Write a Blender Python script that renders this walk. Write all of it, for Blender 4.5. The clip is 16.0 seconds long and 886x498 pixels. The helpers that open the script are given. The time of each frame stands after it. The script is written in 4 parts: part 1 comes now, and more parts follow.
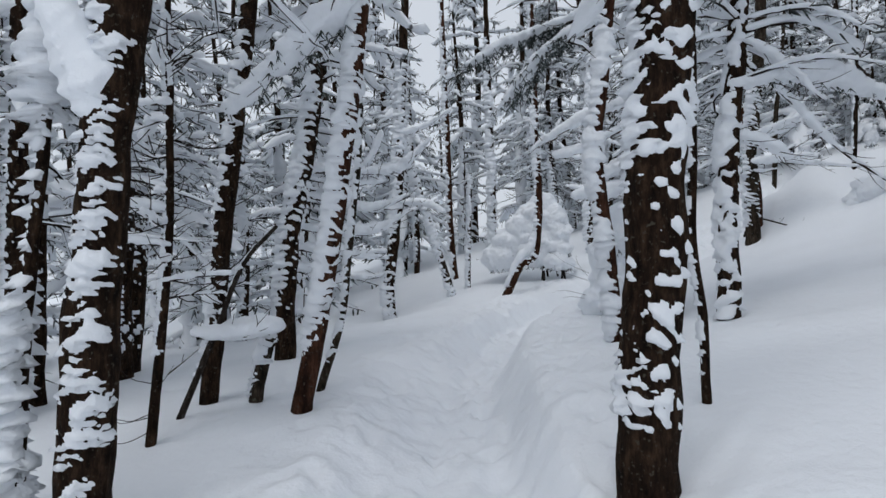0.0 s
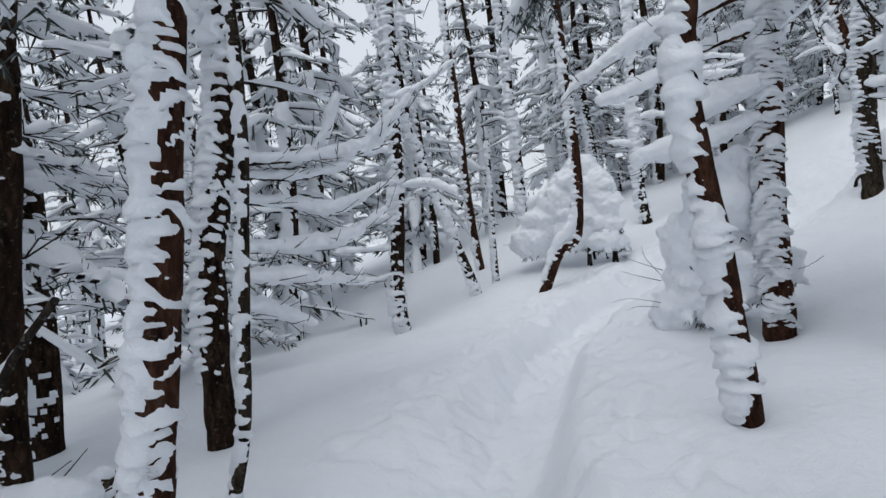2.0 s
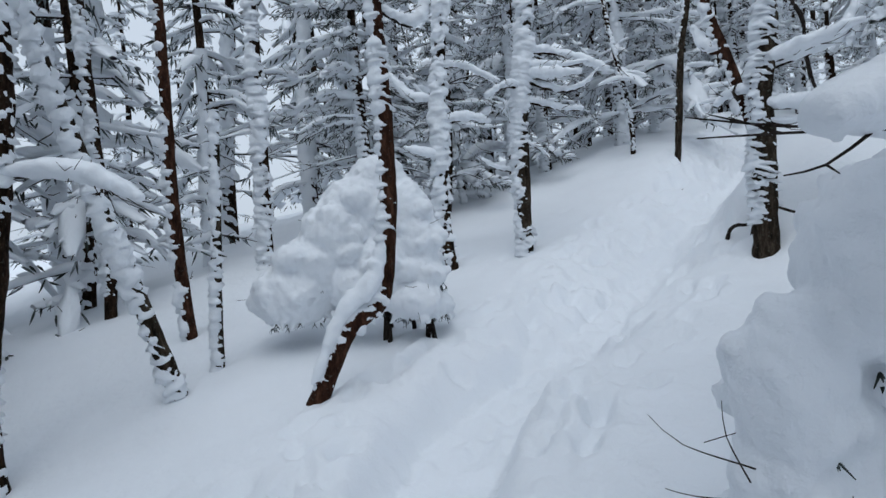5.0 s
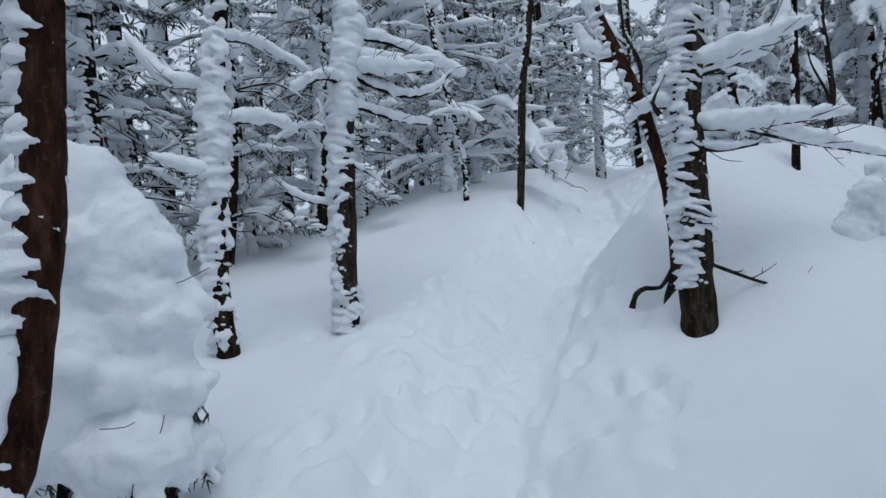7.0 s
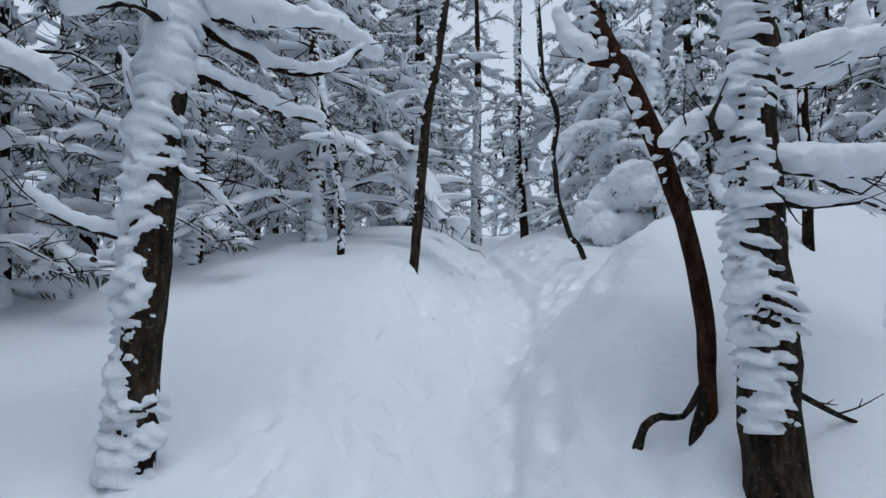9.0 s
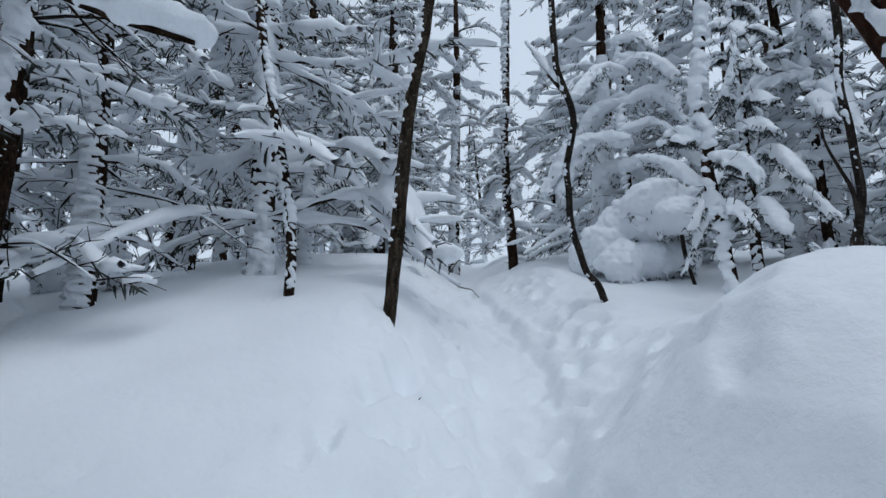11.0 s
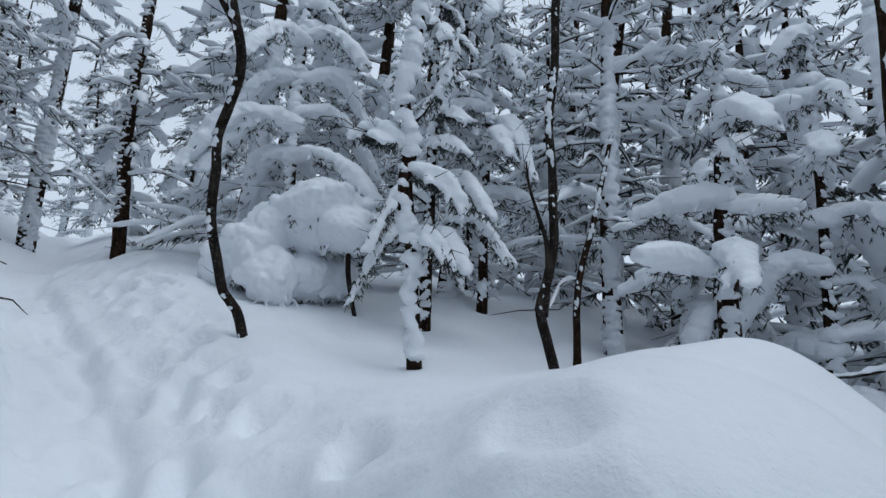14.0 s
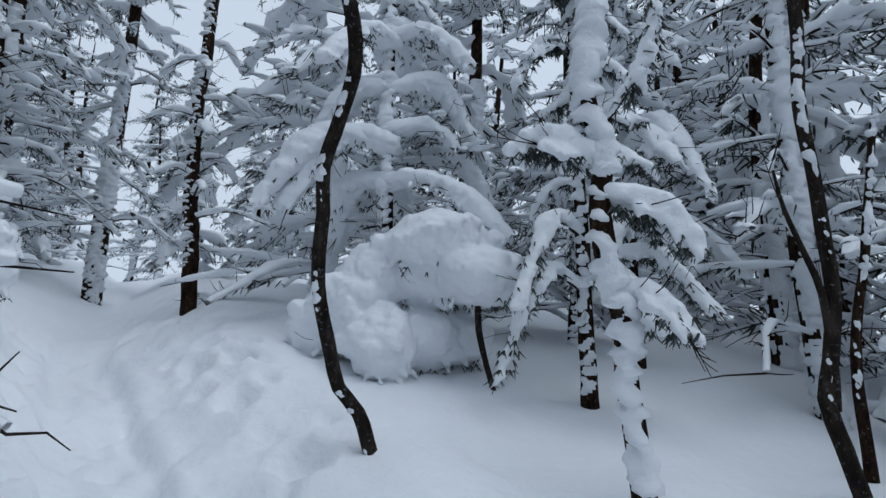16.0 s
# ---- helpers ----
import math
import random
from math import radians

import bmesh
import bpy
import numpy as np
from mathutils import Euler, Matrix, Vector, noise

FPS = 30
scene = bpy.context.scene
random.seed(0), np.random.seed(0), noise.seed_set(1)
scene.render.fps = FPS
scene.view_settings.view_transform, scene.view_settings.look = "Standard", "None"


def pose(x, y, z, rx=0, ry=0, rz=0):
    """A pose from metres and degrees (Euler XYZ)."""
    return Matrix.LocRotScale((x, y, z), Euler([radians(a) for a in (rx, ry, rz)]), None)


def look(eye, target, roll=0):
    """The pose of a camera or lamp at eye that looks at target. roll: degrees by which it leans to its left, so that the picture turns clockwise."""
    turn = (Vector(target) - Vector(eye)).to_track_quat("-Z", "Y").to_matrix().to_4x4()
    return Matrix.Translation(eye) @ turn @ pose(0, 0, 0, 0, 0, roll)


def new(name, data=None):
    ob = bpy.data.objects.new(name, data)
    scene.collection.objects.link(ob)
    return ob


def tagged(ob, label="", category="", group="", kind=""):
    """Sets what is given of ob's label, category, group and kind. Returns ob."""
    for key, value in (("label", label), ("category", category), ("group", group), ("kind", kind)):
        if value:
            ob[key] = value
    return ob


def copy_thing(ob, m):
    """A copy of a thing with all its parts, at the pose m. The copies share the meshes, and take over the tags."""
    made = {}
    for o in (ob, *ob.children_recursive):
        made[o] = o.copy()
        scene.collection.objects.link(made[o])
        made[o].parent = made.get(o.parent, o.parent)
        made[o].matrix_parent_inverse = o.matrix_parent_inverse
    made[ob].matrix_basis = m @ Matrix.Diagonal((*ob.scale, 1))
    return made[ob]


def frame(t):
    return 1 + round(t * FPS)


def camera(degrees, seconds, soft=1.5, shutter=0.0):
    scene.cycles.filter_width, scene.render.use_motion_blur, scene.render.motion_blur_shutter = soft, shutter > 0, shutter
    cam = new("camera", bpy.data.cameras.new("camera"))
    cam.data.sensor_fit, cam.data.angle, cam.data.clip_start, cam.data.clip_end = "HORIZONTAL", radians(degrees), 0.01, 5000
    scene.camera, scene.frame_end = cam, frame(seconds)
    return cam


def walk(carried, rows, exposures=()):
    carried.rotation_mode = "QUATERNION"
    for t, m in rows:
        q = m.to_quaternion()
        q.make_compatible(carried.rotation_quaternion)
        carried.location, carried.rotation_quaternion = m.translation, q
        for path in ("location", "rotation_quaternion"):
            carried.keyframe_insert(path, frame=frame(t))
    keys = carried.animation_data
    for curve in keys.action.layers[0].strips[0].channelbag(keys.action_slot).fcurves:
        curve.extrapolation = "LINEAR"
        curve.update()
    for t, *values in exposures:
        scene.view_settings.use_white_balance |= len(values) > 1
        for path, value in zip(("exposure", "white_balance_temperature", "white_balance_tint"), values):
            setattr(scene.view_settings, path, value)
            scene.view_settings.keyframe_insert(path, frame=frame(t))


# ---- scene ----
cam = camera(75.5, 16.0)
METRES, EYE, TILT, LEAN, TURN = 14.0, 1.5, 1.4, 2.0, 0.0
ROWS = [
    (0.0, 0.0, 0.0, 0.0, 0.0, 0.0, -0.0),
    (0.5, 0.0075, 0.0323, 0.0051, 4.66, -2.77, 0.69),
    (1.0, 0.0191, 0.0631, 0.0102, 7.98, -5.55, 2.46),
    (1.5, 0.0158, 0.0988, 0.0178, 4.91, -5.25, 3.01),
    (2.0, 0.0186, 0.1383, 0.0198, 3.47, -3.0, 5.41),
    (2.5, 0.0132, 0.1798, 0.0255, 2.29, -2.42, 7.11),
    (3.0, 0.016, 0.2199, 0.0286, -0.36, -1.67, 3.55),
    (3.5, 0.0175, 0.259, 0.028, -4.49, -1.2, 0.14),
    (4.0, 0.0162, 0.3001, 0.0275, -11.12, -1.6, 0.43),
    (6.5, 0.0679, 0.4894, 0.0269, -38.1, 1.07, 0.78),
    (7.0, 0.0895, 0.5194, 0.0285, -43.63, 3.17, 0.89),
    (7.5, 0.1045, 0.5516, 0.0317, -48.62, 5.33, 0.66),
    (8.0, 0.1315, 0.5713, 0.0347, -53.1, 7.34, -0.11),
    (8.5, 0.1511, 0.5935, 0.038, -56.67, 8.78, -1.12),
    (9.0, 0.1647, 0.6168, 0.0425, -59.14, 9.4, -1.97),
    (11.5, 0.2625, 0.6879, 0.0733, -63.75, 12.36, -1.77),
    (12.0, 0.2749, 0.6937, 0.0782, -66.6, 12.2, -1.93),
    (12.5, 0.2984, 0.6958, 0.0854, -71.72, 12.13, -2.43),
    (13.0, 0.3134, 0.7071, 0.088, -79.6, 12.26, -3.14),
    (13.5, 0.3263, 0.7122, 0.0991, -89.14, 12.6, -3.47),
    (14.0, 0.3482, 0.7082, 0.1012, -99.08, 12.76, -3.4),
    (14.5, 0.364, 0.7051, 0.1135, -106.58, 12.87, -3.43),
    (15.0, 0.3824, 0.7164, 0.1211, -109.48, 12.81, -3.18),
    (15.5, 0.4076, 0.7212, 0.1211, -105.78, 13.04, -2.92),
    (16.0, 0.4312, 0.7457, 0.1338, -93.18, 13.83, -1.42),
]
walk(cam, [(t, pose(0, 0, EYE, TILT, LEAN, TURN) @ pose(METRES * x, METRES * y, METRES * z, 90 + pitch, roll, yaw))
           for t, x, y, z, yaw, pitch, roll in ROWS],
     exposures=[(0.0, -0.36, 6450, 9), (1.0, -0.26, 6500, 9), (2.0, -0.20, 6500, 9), (4.0, -0.26, 6200, 7), (7.0, -0.44, 5900, 6), (12.0, -0.32, 5900, 6), (16.0, -0.36, 5900, 6)])

# ---- sky and sun: bright overcast winter day ----
world = bpy.data.worlds.new("overcast_sky")
scene.world = world
world.use_nodes = True
wn, wl = world.node_tree.nodes, world.node_tree.links
sky = wn.new("ShaderNodeTexSky")
sky.sky_type, sky.sun_disc = "NISHITA", False
SUN_HEIGHT, SUN_BEARING = radians(66), radians(205)
sky.sun_elevation, sky.sun_rotation = SUN_HEIGHT, SUN_BEARING
sky.dust_density = 6.0
grey = wn.new("ShaderNodeHueSaturation")
grey.inputs["Saturation"].default_value = 0.5
wl.new(sky.outputs["Color"], grey.inputs["Color"])
cloud = wn.new("ShaderNodeMix")      # an even cloud deck over the clear sky
cloud.data_type = "RGBA"
cloud.inputs["Factor"].default_value = 0.8
wl.new(grey.outputs["Color"], cloud.inputs["A"])
cloud.inputs["B"].default_value = (6.1, 6.5, 7.15, 1)
wl.new(cloud.outputs["Result"], wn["Background"].inputs["Color"])
wn["Background"].inputs["Strength"].default_value = 0.15
sun_data = bpy.data.lights.new("sun", "SUN")
sun_data.energy, sun_data.angle, sun_data.color = 0.6, radians(45), (1.0, 0.985, 0.96)
sun = new("sun", sun_data)
sun.matrix_world = look((0, 0, 30), (-30 * math.sin(SUN_BEARING) / math.tan(SUN_HEIGHT), -30 * math.cos(SUN_BEARING) / math.tan(SUN_HEIGHT), 0))


# ---- materials ----
def shader(name, rough=0.6):
    m = bpy.data.materials.new(name)
    m.use_nodes = True
    n, l = m.node_tree.nodes, m.node_tree.links
    b = n["Principled BSDF"]
    b.inputs["Roughness"].default_value = rough
    return m, n, l, b


def ramp(n, l, source, stops):
    r = n.new("ShaderNodeValToRGB")
    e = r.color_ramp.elements
    while len(e) < len(stops):
        e.new(0.5)
    for k, (at, c) in zip(e, stops):
        k.position, k.color = at, (*c, 1)
    l.new(source, r.inputs["Fac"])
    return r.outputs["Color"]


def noise_tex(n, l, scale, detail=4.0, stretch=None, rough=0.55):
    t = n.new("ShaderNodeTexNoise")
    t.inputs["Scale"].default_value, t.inputs["Detail"].default_value = scale, detail
    t.inputs["Roughness"].default_value = rough
    c = n.new("ShaderNodeTexCoord")
    if stretch:
        mp = n.new("ShaderNodeMapping")
        mp.inputs["Scale"].default_value = stretch
        l.new(c.outputs["Object"], mp.inputs["Vector"])
        l.new(mp.outputs["Vector"], t.inputs["Vector"])
    else:
        l.new(c.outputs["Object"], t.inputs["Vector"])
    return t.outputs["Fac"]


def bump(n, l, b, heights):
    """Chain of bumps: (height socket, strength, distance)."""
    last = None
    for h, s, d in heights:
        k = n.new("ShaderNodeBump")
        k.inputs["Strength"].default_value, k.inputs["Distance"].default_value = s, d
        l.new(h, k.inputs["Height"])
        if last:
            l.new(last, k.inputs["Normal"])
        last = k.outputs["Normal"]
    l.new(last, b.inputs["Normal"])


def snow_material(name, fine, lumps, tint):
    m, n, l, b = shader(name, 0.55)
    big = noise_tex(n, l, 1.3, 3.0)
    l.new(ramp(n, l, big, [(0.3, tint), (0.7, tuple(min(1, c * 1.05) for c in tint))]), b.inputs["Base Color"])
    b.inputs["Specular IOR Level"].default_value = 0.25
    bump(n, l, b, [(noise_tex(n, l, 14.0, 3.0), lumps, 0.03), (noise_tex(n, l, 160.0, 2.0), fine, 0.004)])
    return m


SNOW = snow_material("snow_ground", 0.4, 0.4, (0.82, 0.85, 0.89))
SNOW_LOAD = snow_material("snow_on_branches", 0.4, 0.45, (0.82, 0.85, 0.89))
RIME = snow_material("rime_plaster", 0.6, 0.6, (0.79, 0.82, 0.86))


def bark_material(name, dark, mid, light, flake):
    m, n, l, b = shader(name, 1.0)
    b.inputs["Specular IOR Level"].default_value = 0.08
    grain = noise_tex(n, l, 24.0, 8.0, (1.0, 1.0, 0.3), 0.7)
    spots = noise_tex(n, l, 48.0, 5.0)
    wide = ramp(n, l, grain, [(0.36, dark), (0.52, mid), (0.66, light)])
    patch = ramp(n, l, spots, [(0.60, (0, 0, 0)), (0.68, (1, 1, 1))])
    mix = n.new("ShaderNodeMix")
    mix.data_type = "RGBA"
    l.new(patch, mix.inputs["Factor"])
    l.new(wide, mix.inputs["A"])
    mix.inputs["B"].default_value = (*flake, 1)
    l.new(mix.outputs["Result"], b.inputs["Base Color"])
    bump(n, l, b, [(grain, 1.0, 0.03), (noise_tex(n, l, 90.0, 5.0, (1, 1, 0.4)), 0.9, 0.008)])
    return m


BARK = bark_material("spruce_bark", (0.006, 0.004, 0.003), (0.024, 0.014, 0.009), (0.06, 0.036, 0.022), (0.07, 0.062, 0.048))
BARK_RED = bark_material("red_brown_bark", (0.014, 0.007, 0.005), (0.048, 0.021, 0.013), (0.10, 0.048, 0.03), (0.07, 0.055, 0.045))
BARK_GREY = bark_material("grey_bark", (0.010, 0.008, 0.006), (0.038, 0.028, 0.02), (0.085, 0.066, 0.048), (0.10, 0.105, 0.085))
TWIG = bark_material("dark_twig", (0.014, 0.011, 0.01), (0.03, 0.023, 0.019), (0.06, 0.05, 0.042), (0.12, 0.12, 0.12))


def needle_material():
    m, n, l, b = shader("frosted_needles", 0.7)
    g = n.new("ShaderNodeNewGeometry")
    frost = noise_tex(n, l, 18.0, 3.0)
    add = n.new("ShaderNodeMath")
    add.operation = "ADD"
    l.new(g.outputs["Random Per Island"], add.inputs[0])
    l.new(frost, add.inputs[1])
    half = n.new("ShaderNodeMath")
    half.operation, half.inputs[1].default_value = "MULTIPLY", 0.6
    l.new(add.outputs[0], half.inputs[0])
    l.new(ramp(n, l, half.outputs[0], [(0.36, (0.012, 0.018, 0.014)), (0.68, (0.045, 0.058, 0.052)), (0.95, (0.34, 0.38, 0.42))]),
          b.inputs["Base Color"])
    return m


NEEDLES = needle_material()


# ---- the lie of the land ----
TRAIL = [(-0.1, -6.0), (-0.1, -3.0), (0.02, 0.0), (0.14, 2.5), (0.18, 4.3), (0.4, 5.6), (0.78, 7.0), (1.4, 8.05), (2.1, 8.65), (3.1, 9.05), (4.2, 9.65),
         (5.0, 10.0), (5.7, 10.3), (6.5, 10.6), (7.4, 10.95), (8.3, 11.4), (10.2, 12.6), (11.4, 13.25), (13.9, 14.3), (17.0, 15.6), (24.0, 19.0)]
HILLS = [(2.0, 9.0, 2.8, -0.18), (-5.0, 2.0, 3.0, 0.45), (7.0, 8.2, 1.1, 0.66), (4.0, 8.0, 2.8, -0.19), (-6.0, 2.0, 4.0, 0.21),
         (4.0, -1.0, 4.0, -0.17), (-2.0, 10.0, 1.2, -0.19), (10.0, 15.0, 1.8, 0.26), (7.0, 13.0, 1.2, 0.23), (14.0, 7.0, 4.0, 0.10),
         (3.0, 9.0, 4.0, -0.26), (2.0, -3.0, 4.0, -0.20), (1.0, 12.0, 1.8, 0.13), (11.0, 9.0, 1.2, 0.13),
         (6.0, 9.15, 0.60, 0.55), (9.0, 5.6, 1.5, -0.45), (6.9, 11.75, 0.5, 0.15), (4.97, 9.08, 0.1, -0.22), (5.22, 9.22, 0.18, 0.22), (7.0, 8.3, 0.2, 0.13), (6.98, 8.72, 0.22, 0.07), (6.98, 8.02, 0.16, 0.06), (5.95, 8.15, 0.3, -0.2), (-0.9, 9.5, 0.6, -0.13), (2.25, 5.95, 0.4, -0.15), (2.4, 4.8, 0.4, -0.1), (0.8, 2.25, 0.3, -0.10), (8.4, 9.1, 0.6, -0.07), (4.6, 8.55, 0.35, -0.09)]


def dense(points, step=0.1):
    """A smooth line through the points (Catmull-Rom)."""
    p = np.array(points, float)
    p = np.vstack([2 * p[0] - p[1], p, 2 * p[-1] - p[-2]])
    out = []
    for a, b, c, d in zip(p, p[1:], p[2:], p[3:]):
        k = max(2, int(np.linalg.norm(c - b) / step))
        u = np.linspace(0, 1, k, endpoint=False)[:, None]
        out.append(0.5 * (2 * b + (c - a) * u + (2 * a - 5 * b + 4 * c - d) * u ** 2 + (3 * b - a - 3 * c + d) * u ** 3))
    out.append(p[-2][None])
    return np.vstack(out)


TRAIL_LINE = dense(TRAIL, 0.12)


def wobble(p, freq, seed):
    """Smooth noise in about -1..1 for an array of points."""
    r = np.random.RandomState(seed)
    total = np.zeros(len(p))
    for k in range(7):
        w = r.normal(size=p.shape[1]) * freq
        total += np.sin(p @ w + r.uniform(0, 6.28))
    return total / 3.5


def bank(x, y):
    cx, cy = np.clip(x, -9, 18), np.clip(y, -6, 20)
    cx, cy = cx + 0.12 * (x - cx), cy + 0.05 * (y - cy)
    cx, cy = np.clip(cx, -25, 40), np.clip(cy, -15, 35)
    z = 0.431 + 0.204 * cx + 0.088 * cy
    for hx, hy, s, h in HILLS:
        z = z + h * np.exp(-((x - hx) ** 2 + (y - hy) ** 2) / (2 * s * s))
    return z


def trail_distance(x, y):
    """Distance to the middle of the trail, and how deep it is trodden there."""
    best, deep = np.full(np.shape(x), 1e9), np.zeros(np.shape(x))
    for px, py in TRAIL_LINE:
        d = (x - px) ** 2 + (y - py) ** 2
        here = 0.27 if py < 4.5 else 0.27 - 0.02 * min(1, (py - 4.5) / 1.5) if px < 3 else 0.20 + 0.16 * min(1, max(0, (px - 3.8) / 1.2))
        deep = np.where(d < best, here, deep)
        best = np.minimum(best, d)
    return np.sqrt(best), deep


def ground(x, y):
    x, y = np.atleast_1d(np.asarray(x, float)), np.atleast_1d(np.asarray(y, float))
    d, deep = trail_distance(x, y)
    p = np.stack([x, y], 1)
    d = d + 0.05 * wobble(p, 2.5, 3) + 0.015 * wobble(p, 8.0, 4)
    later = np.clip((x - 2.6) / 1.6, 0, 1)
    s = np.clip((d - 0.20) / (0.16 + 0.4 * deep + 0.4 * np.clip((6.5 - y) / 2, 0, 1) * (x < 0.2) + 0.62 * later), 0, 1)
    s = s * s * (3 - 2 * s)
    s = s + later * 0.35 * (np.sqrt(s) - s)
    t = np.clip((d - 0.20) / 0.08, 0, 1)
    z = bank(x, y) - deep * (1 - s) - (0.045 + 0.045 * later) * (1 - t * t * (3 - 2 * t)) + 0.05 * wobble(p, 0.9, 5) * np.clip(d / 1.5, 0, 1) + 0.018 * wobble(p, 3.2, 6)
    return z


def ground_z(x, y):
    return float(ground(x, y)[0])


def footprints(x, y, z):
    """Boot dents on the trail and a few old ones beside it."""
    r = random.Random(5)
    line = TRAIL_LINE
    for k in range(8, len(line) - 2, 2):
        (x0, y0), (x1, y1) = line[k], line[k + 1]
        a = math.atan2(y1 - y0, x1 - x0)
        side = 1 if k % 2 else -1
        for n in range(3 if y0 < 7 else 7):
            off = side * r.uniform(0.05, 0.16) if n == 0 else r.choice((-1, 1, 1)) * r.uniform(0.25, 0.95)
            fx, fy = x0 - math.sin(a) * off + r.uniform(-0.1, 0.1), y0 + math.cos(a) * off + r.uniform(-0.1, 0.1)
            t = a + r.uniform(-0.4, 0.4)
            u, v = (x - fx) * math.cos(t) + (y - fy) * math.sin(t), -(x - fx) * math.sin(t) + (y - fy) * math.cos(t)
            big = r.uniform(0.45, 1.0)
            q = (u / (0.15 * big)) ** 2 + (v / (0.085 * big)) ** 2
            z -= (r.uniform(0.02, 0.045) if n == 0 else r.uniform(0.02, 0.055) if y0 < 7 else r.uniform(0.025, 0.085)) * np.exp(-q ** 2.5)
            z += 0.012 * np.exp(-(np.sqrt(q) - 1.6) ** 2 * 4)
    for k in range(420):
        q0 = line[r.randrange(30, len(line) - 40)]
        a, far, big = r.uniform(0, 6.28), 0.5 + 2.2 * r.random() ** 1.6, r.uniform(0.05, 0.16)
        fx, fy = q0[0] + math.cos(a) * far, q0[1] + math.sin(a) * far
        q = ((x - fx) / big) ** 2 + ((y - fy) / (big * r.uniform(0.5, 1.0))) ** 2
        z -= r.uniform(0.008, 0.03) * np.exp(-q ** 1.6)
    return z


def mesh_object(name, verts, faces, material, smooth=True):
    me = bpy.data.meshes.new(name)
    me.from_pydata(verts, [], faces)
    me.materials.append(material)
    if smooth:
        me.polygons.foreach_set("use_smooth", [True] * len(me.polygons))
    me.update()
    return new(name, me)


def axis(lo, hi, step, reach):
    core = list(np.arange(lo, hi, step))
    up, down, g = [core[-1]], [core[0]], step
    while up[-1] < reach:
        g = min(g * 1.25, 300)
        up.append(up[-1] + g)
        down.append(down[-1] - g)
    return np.array(down[:0:-1] + core + up[1:])


def build_ground():
    xs, ys = axis(-2.0, 10.5, 0.036, 1500), axis(0.3, 13.4, 0.036, 1500)
    gx, gy = np.meshgrid(xs, ys)
    x, y = gx.ravel(), gy.ravel()
    z = footprints(x, y, ground(x, y))
    p = np.stack([x, y], 1)
    near = np.exp(-np.clip(trail_distance(x, y)[0] - 0.4, 0, 9) ** 2 / 0.5)
    z += (0.022 * wobble(p, 11.0, 8) + 0.012 * wobble(p, 27.0, 9) + 0.022 * np.clip(wobble(p, 38.0, 10) * (0.5 + wobble(p, 7.0, 11)), 0, 1)) * near
    nx, ny = len(xs), len(ys)
    i = np.arange(nx * ny).reshape(ny, nx)
    f = np.stack([i[:-1, :-1], i[:-1, 1:], i[1:, 1:], i[1:, :-1]], -1).reshape(-1, 4)
    ob = mesh_object("ground", np.stack([x, y, z], 1).tolist(), f.tolist(), SNOW)
    return tagged(ob, "deep trodden snow with a narrow sunken foot trail", "snow", kind="structure")


build_ground()


# ---- shape tools ----
def sphere(level):
    bm = bmesh.new()
    bmesh.ops.create_icosphere(bm, subdivisions=level, radius=1)
    v = np.array([q.co for q in bm.verts])
    f = [[q.index for q in k.verts] for k in bm.faces]
    bm.free()
    return v, f


SPHERES = {k: sphere(k) for k in (1, 2, 3)}
WIND = math.pi + 0.2      # rime grows towards this bearing


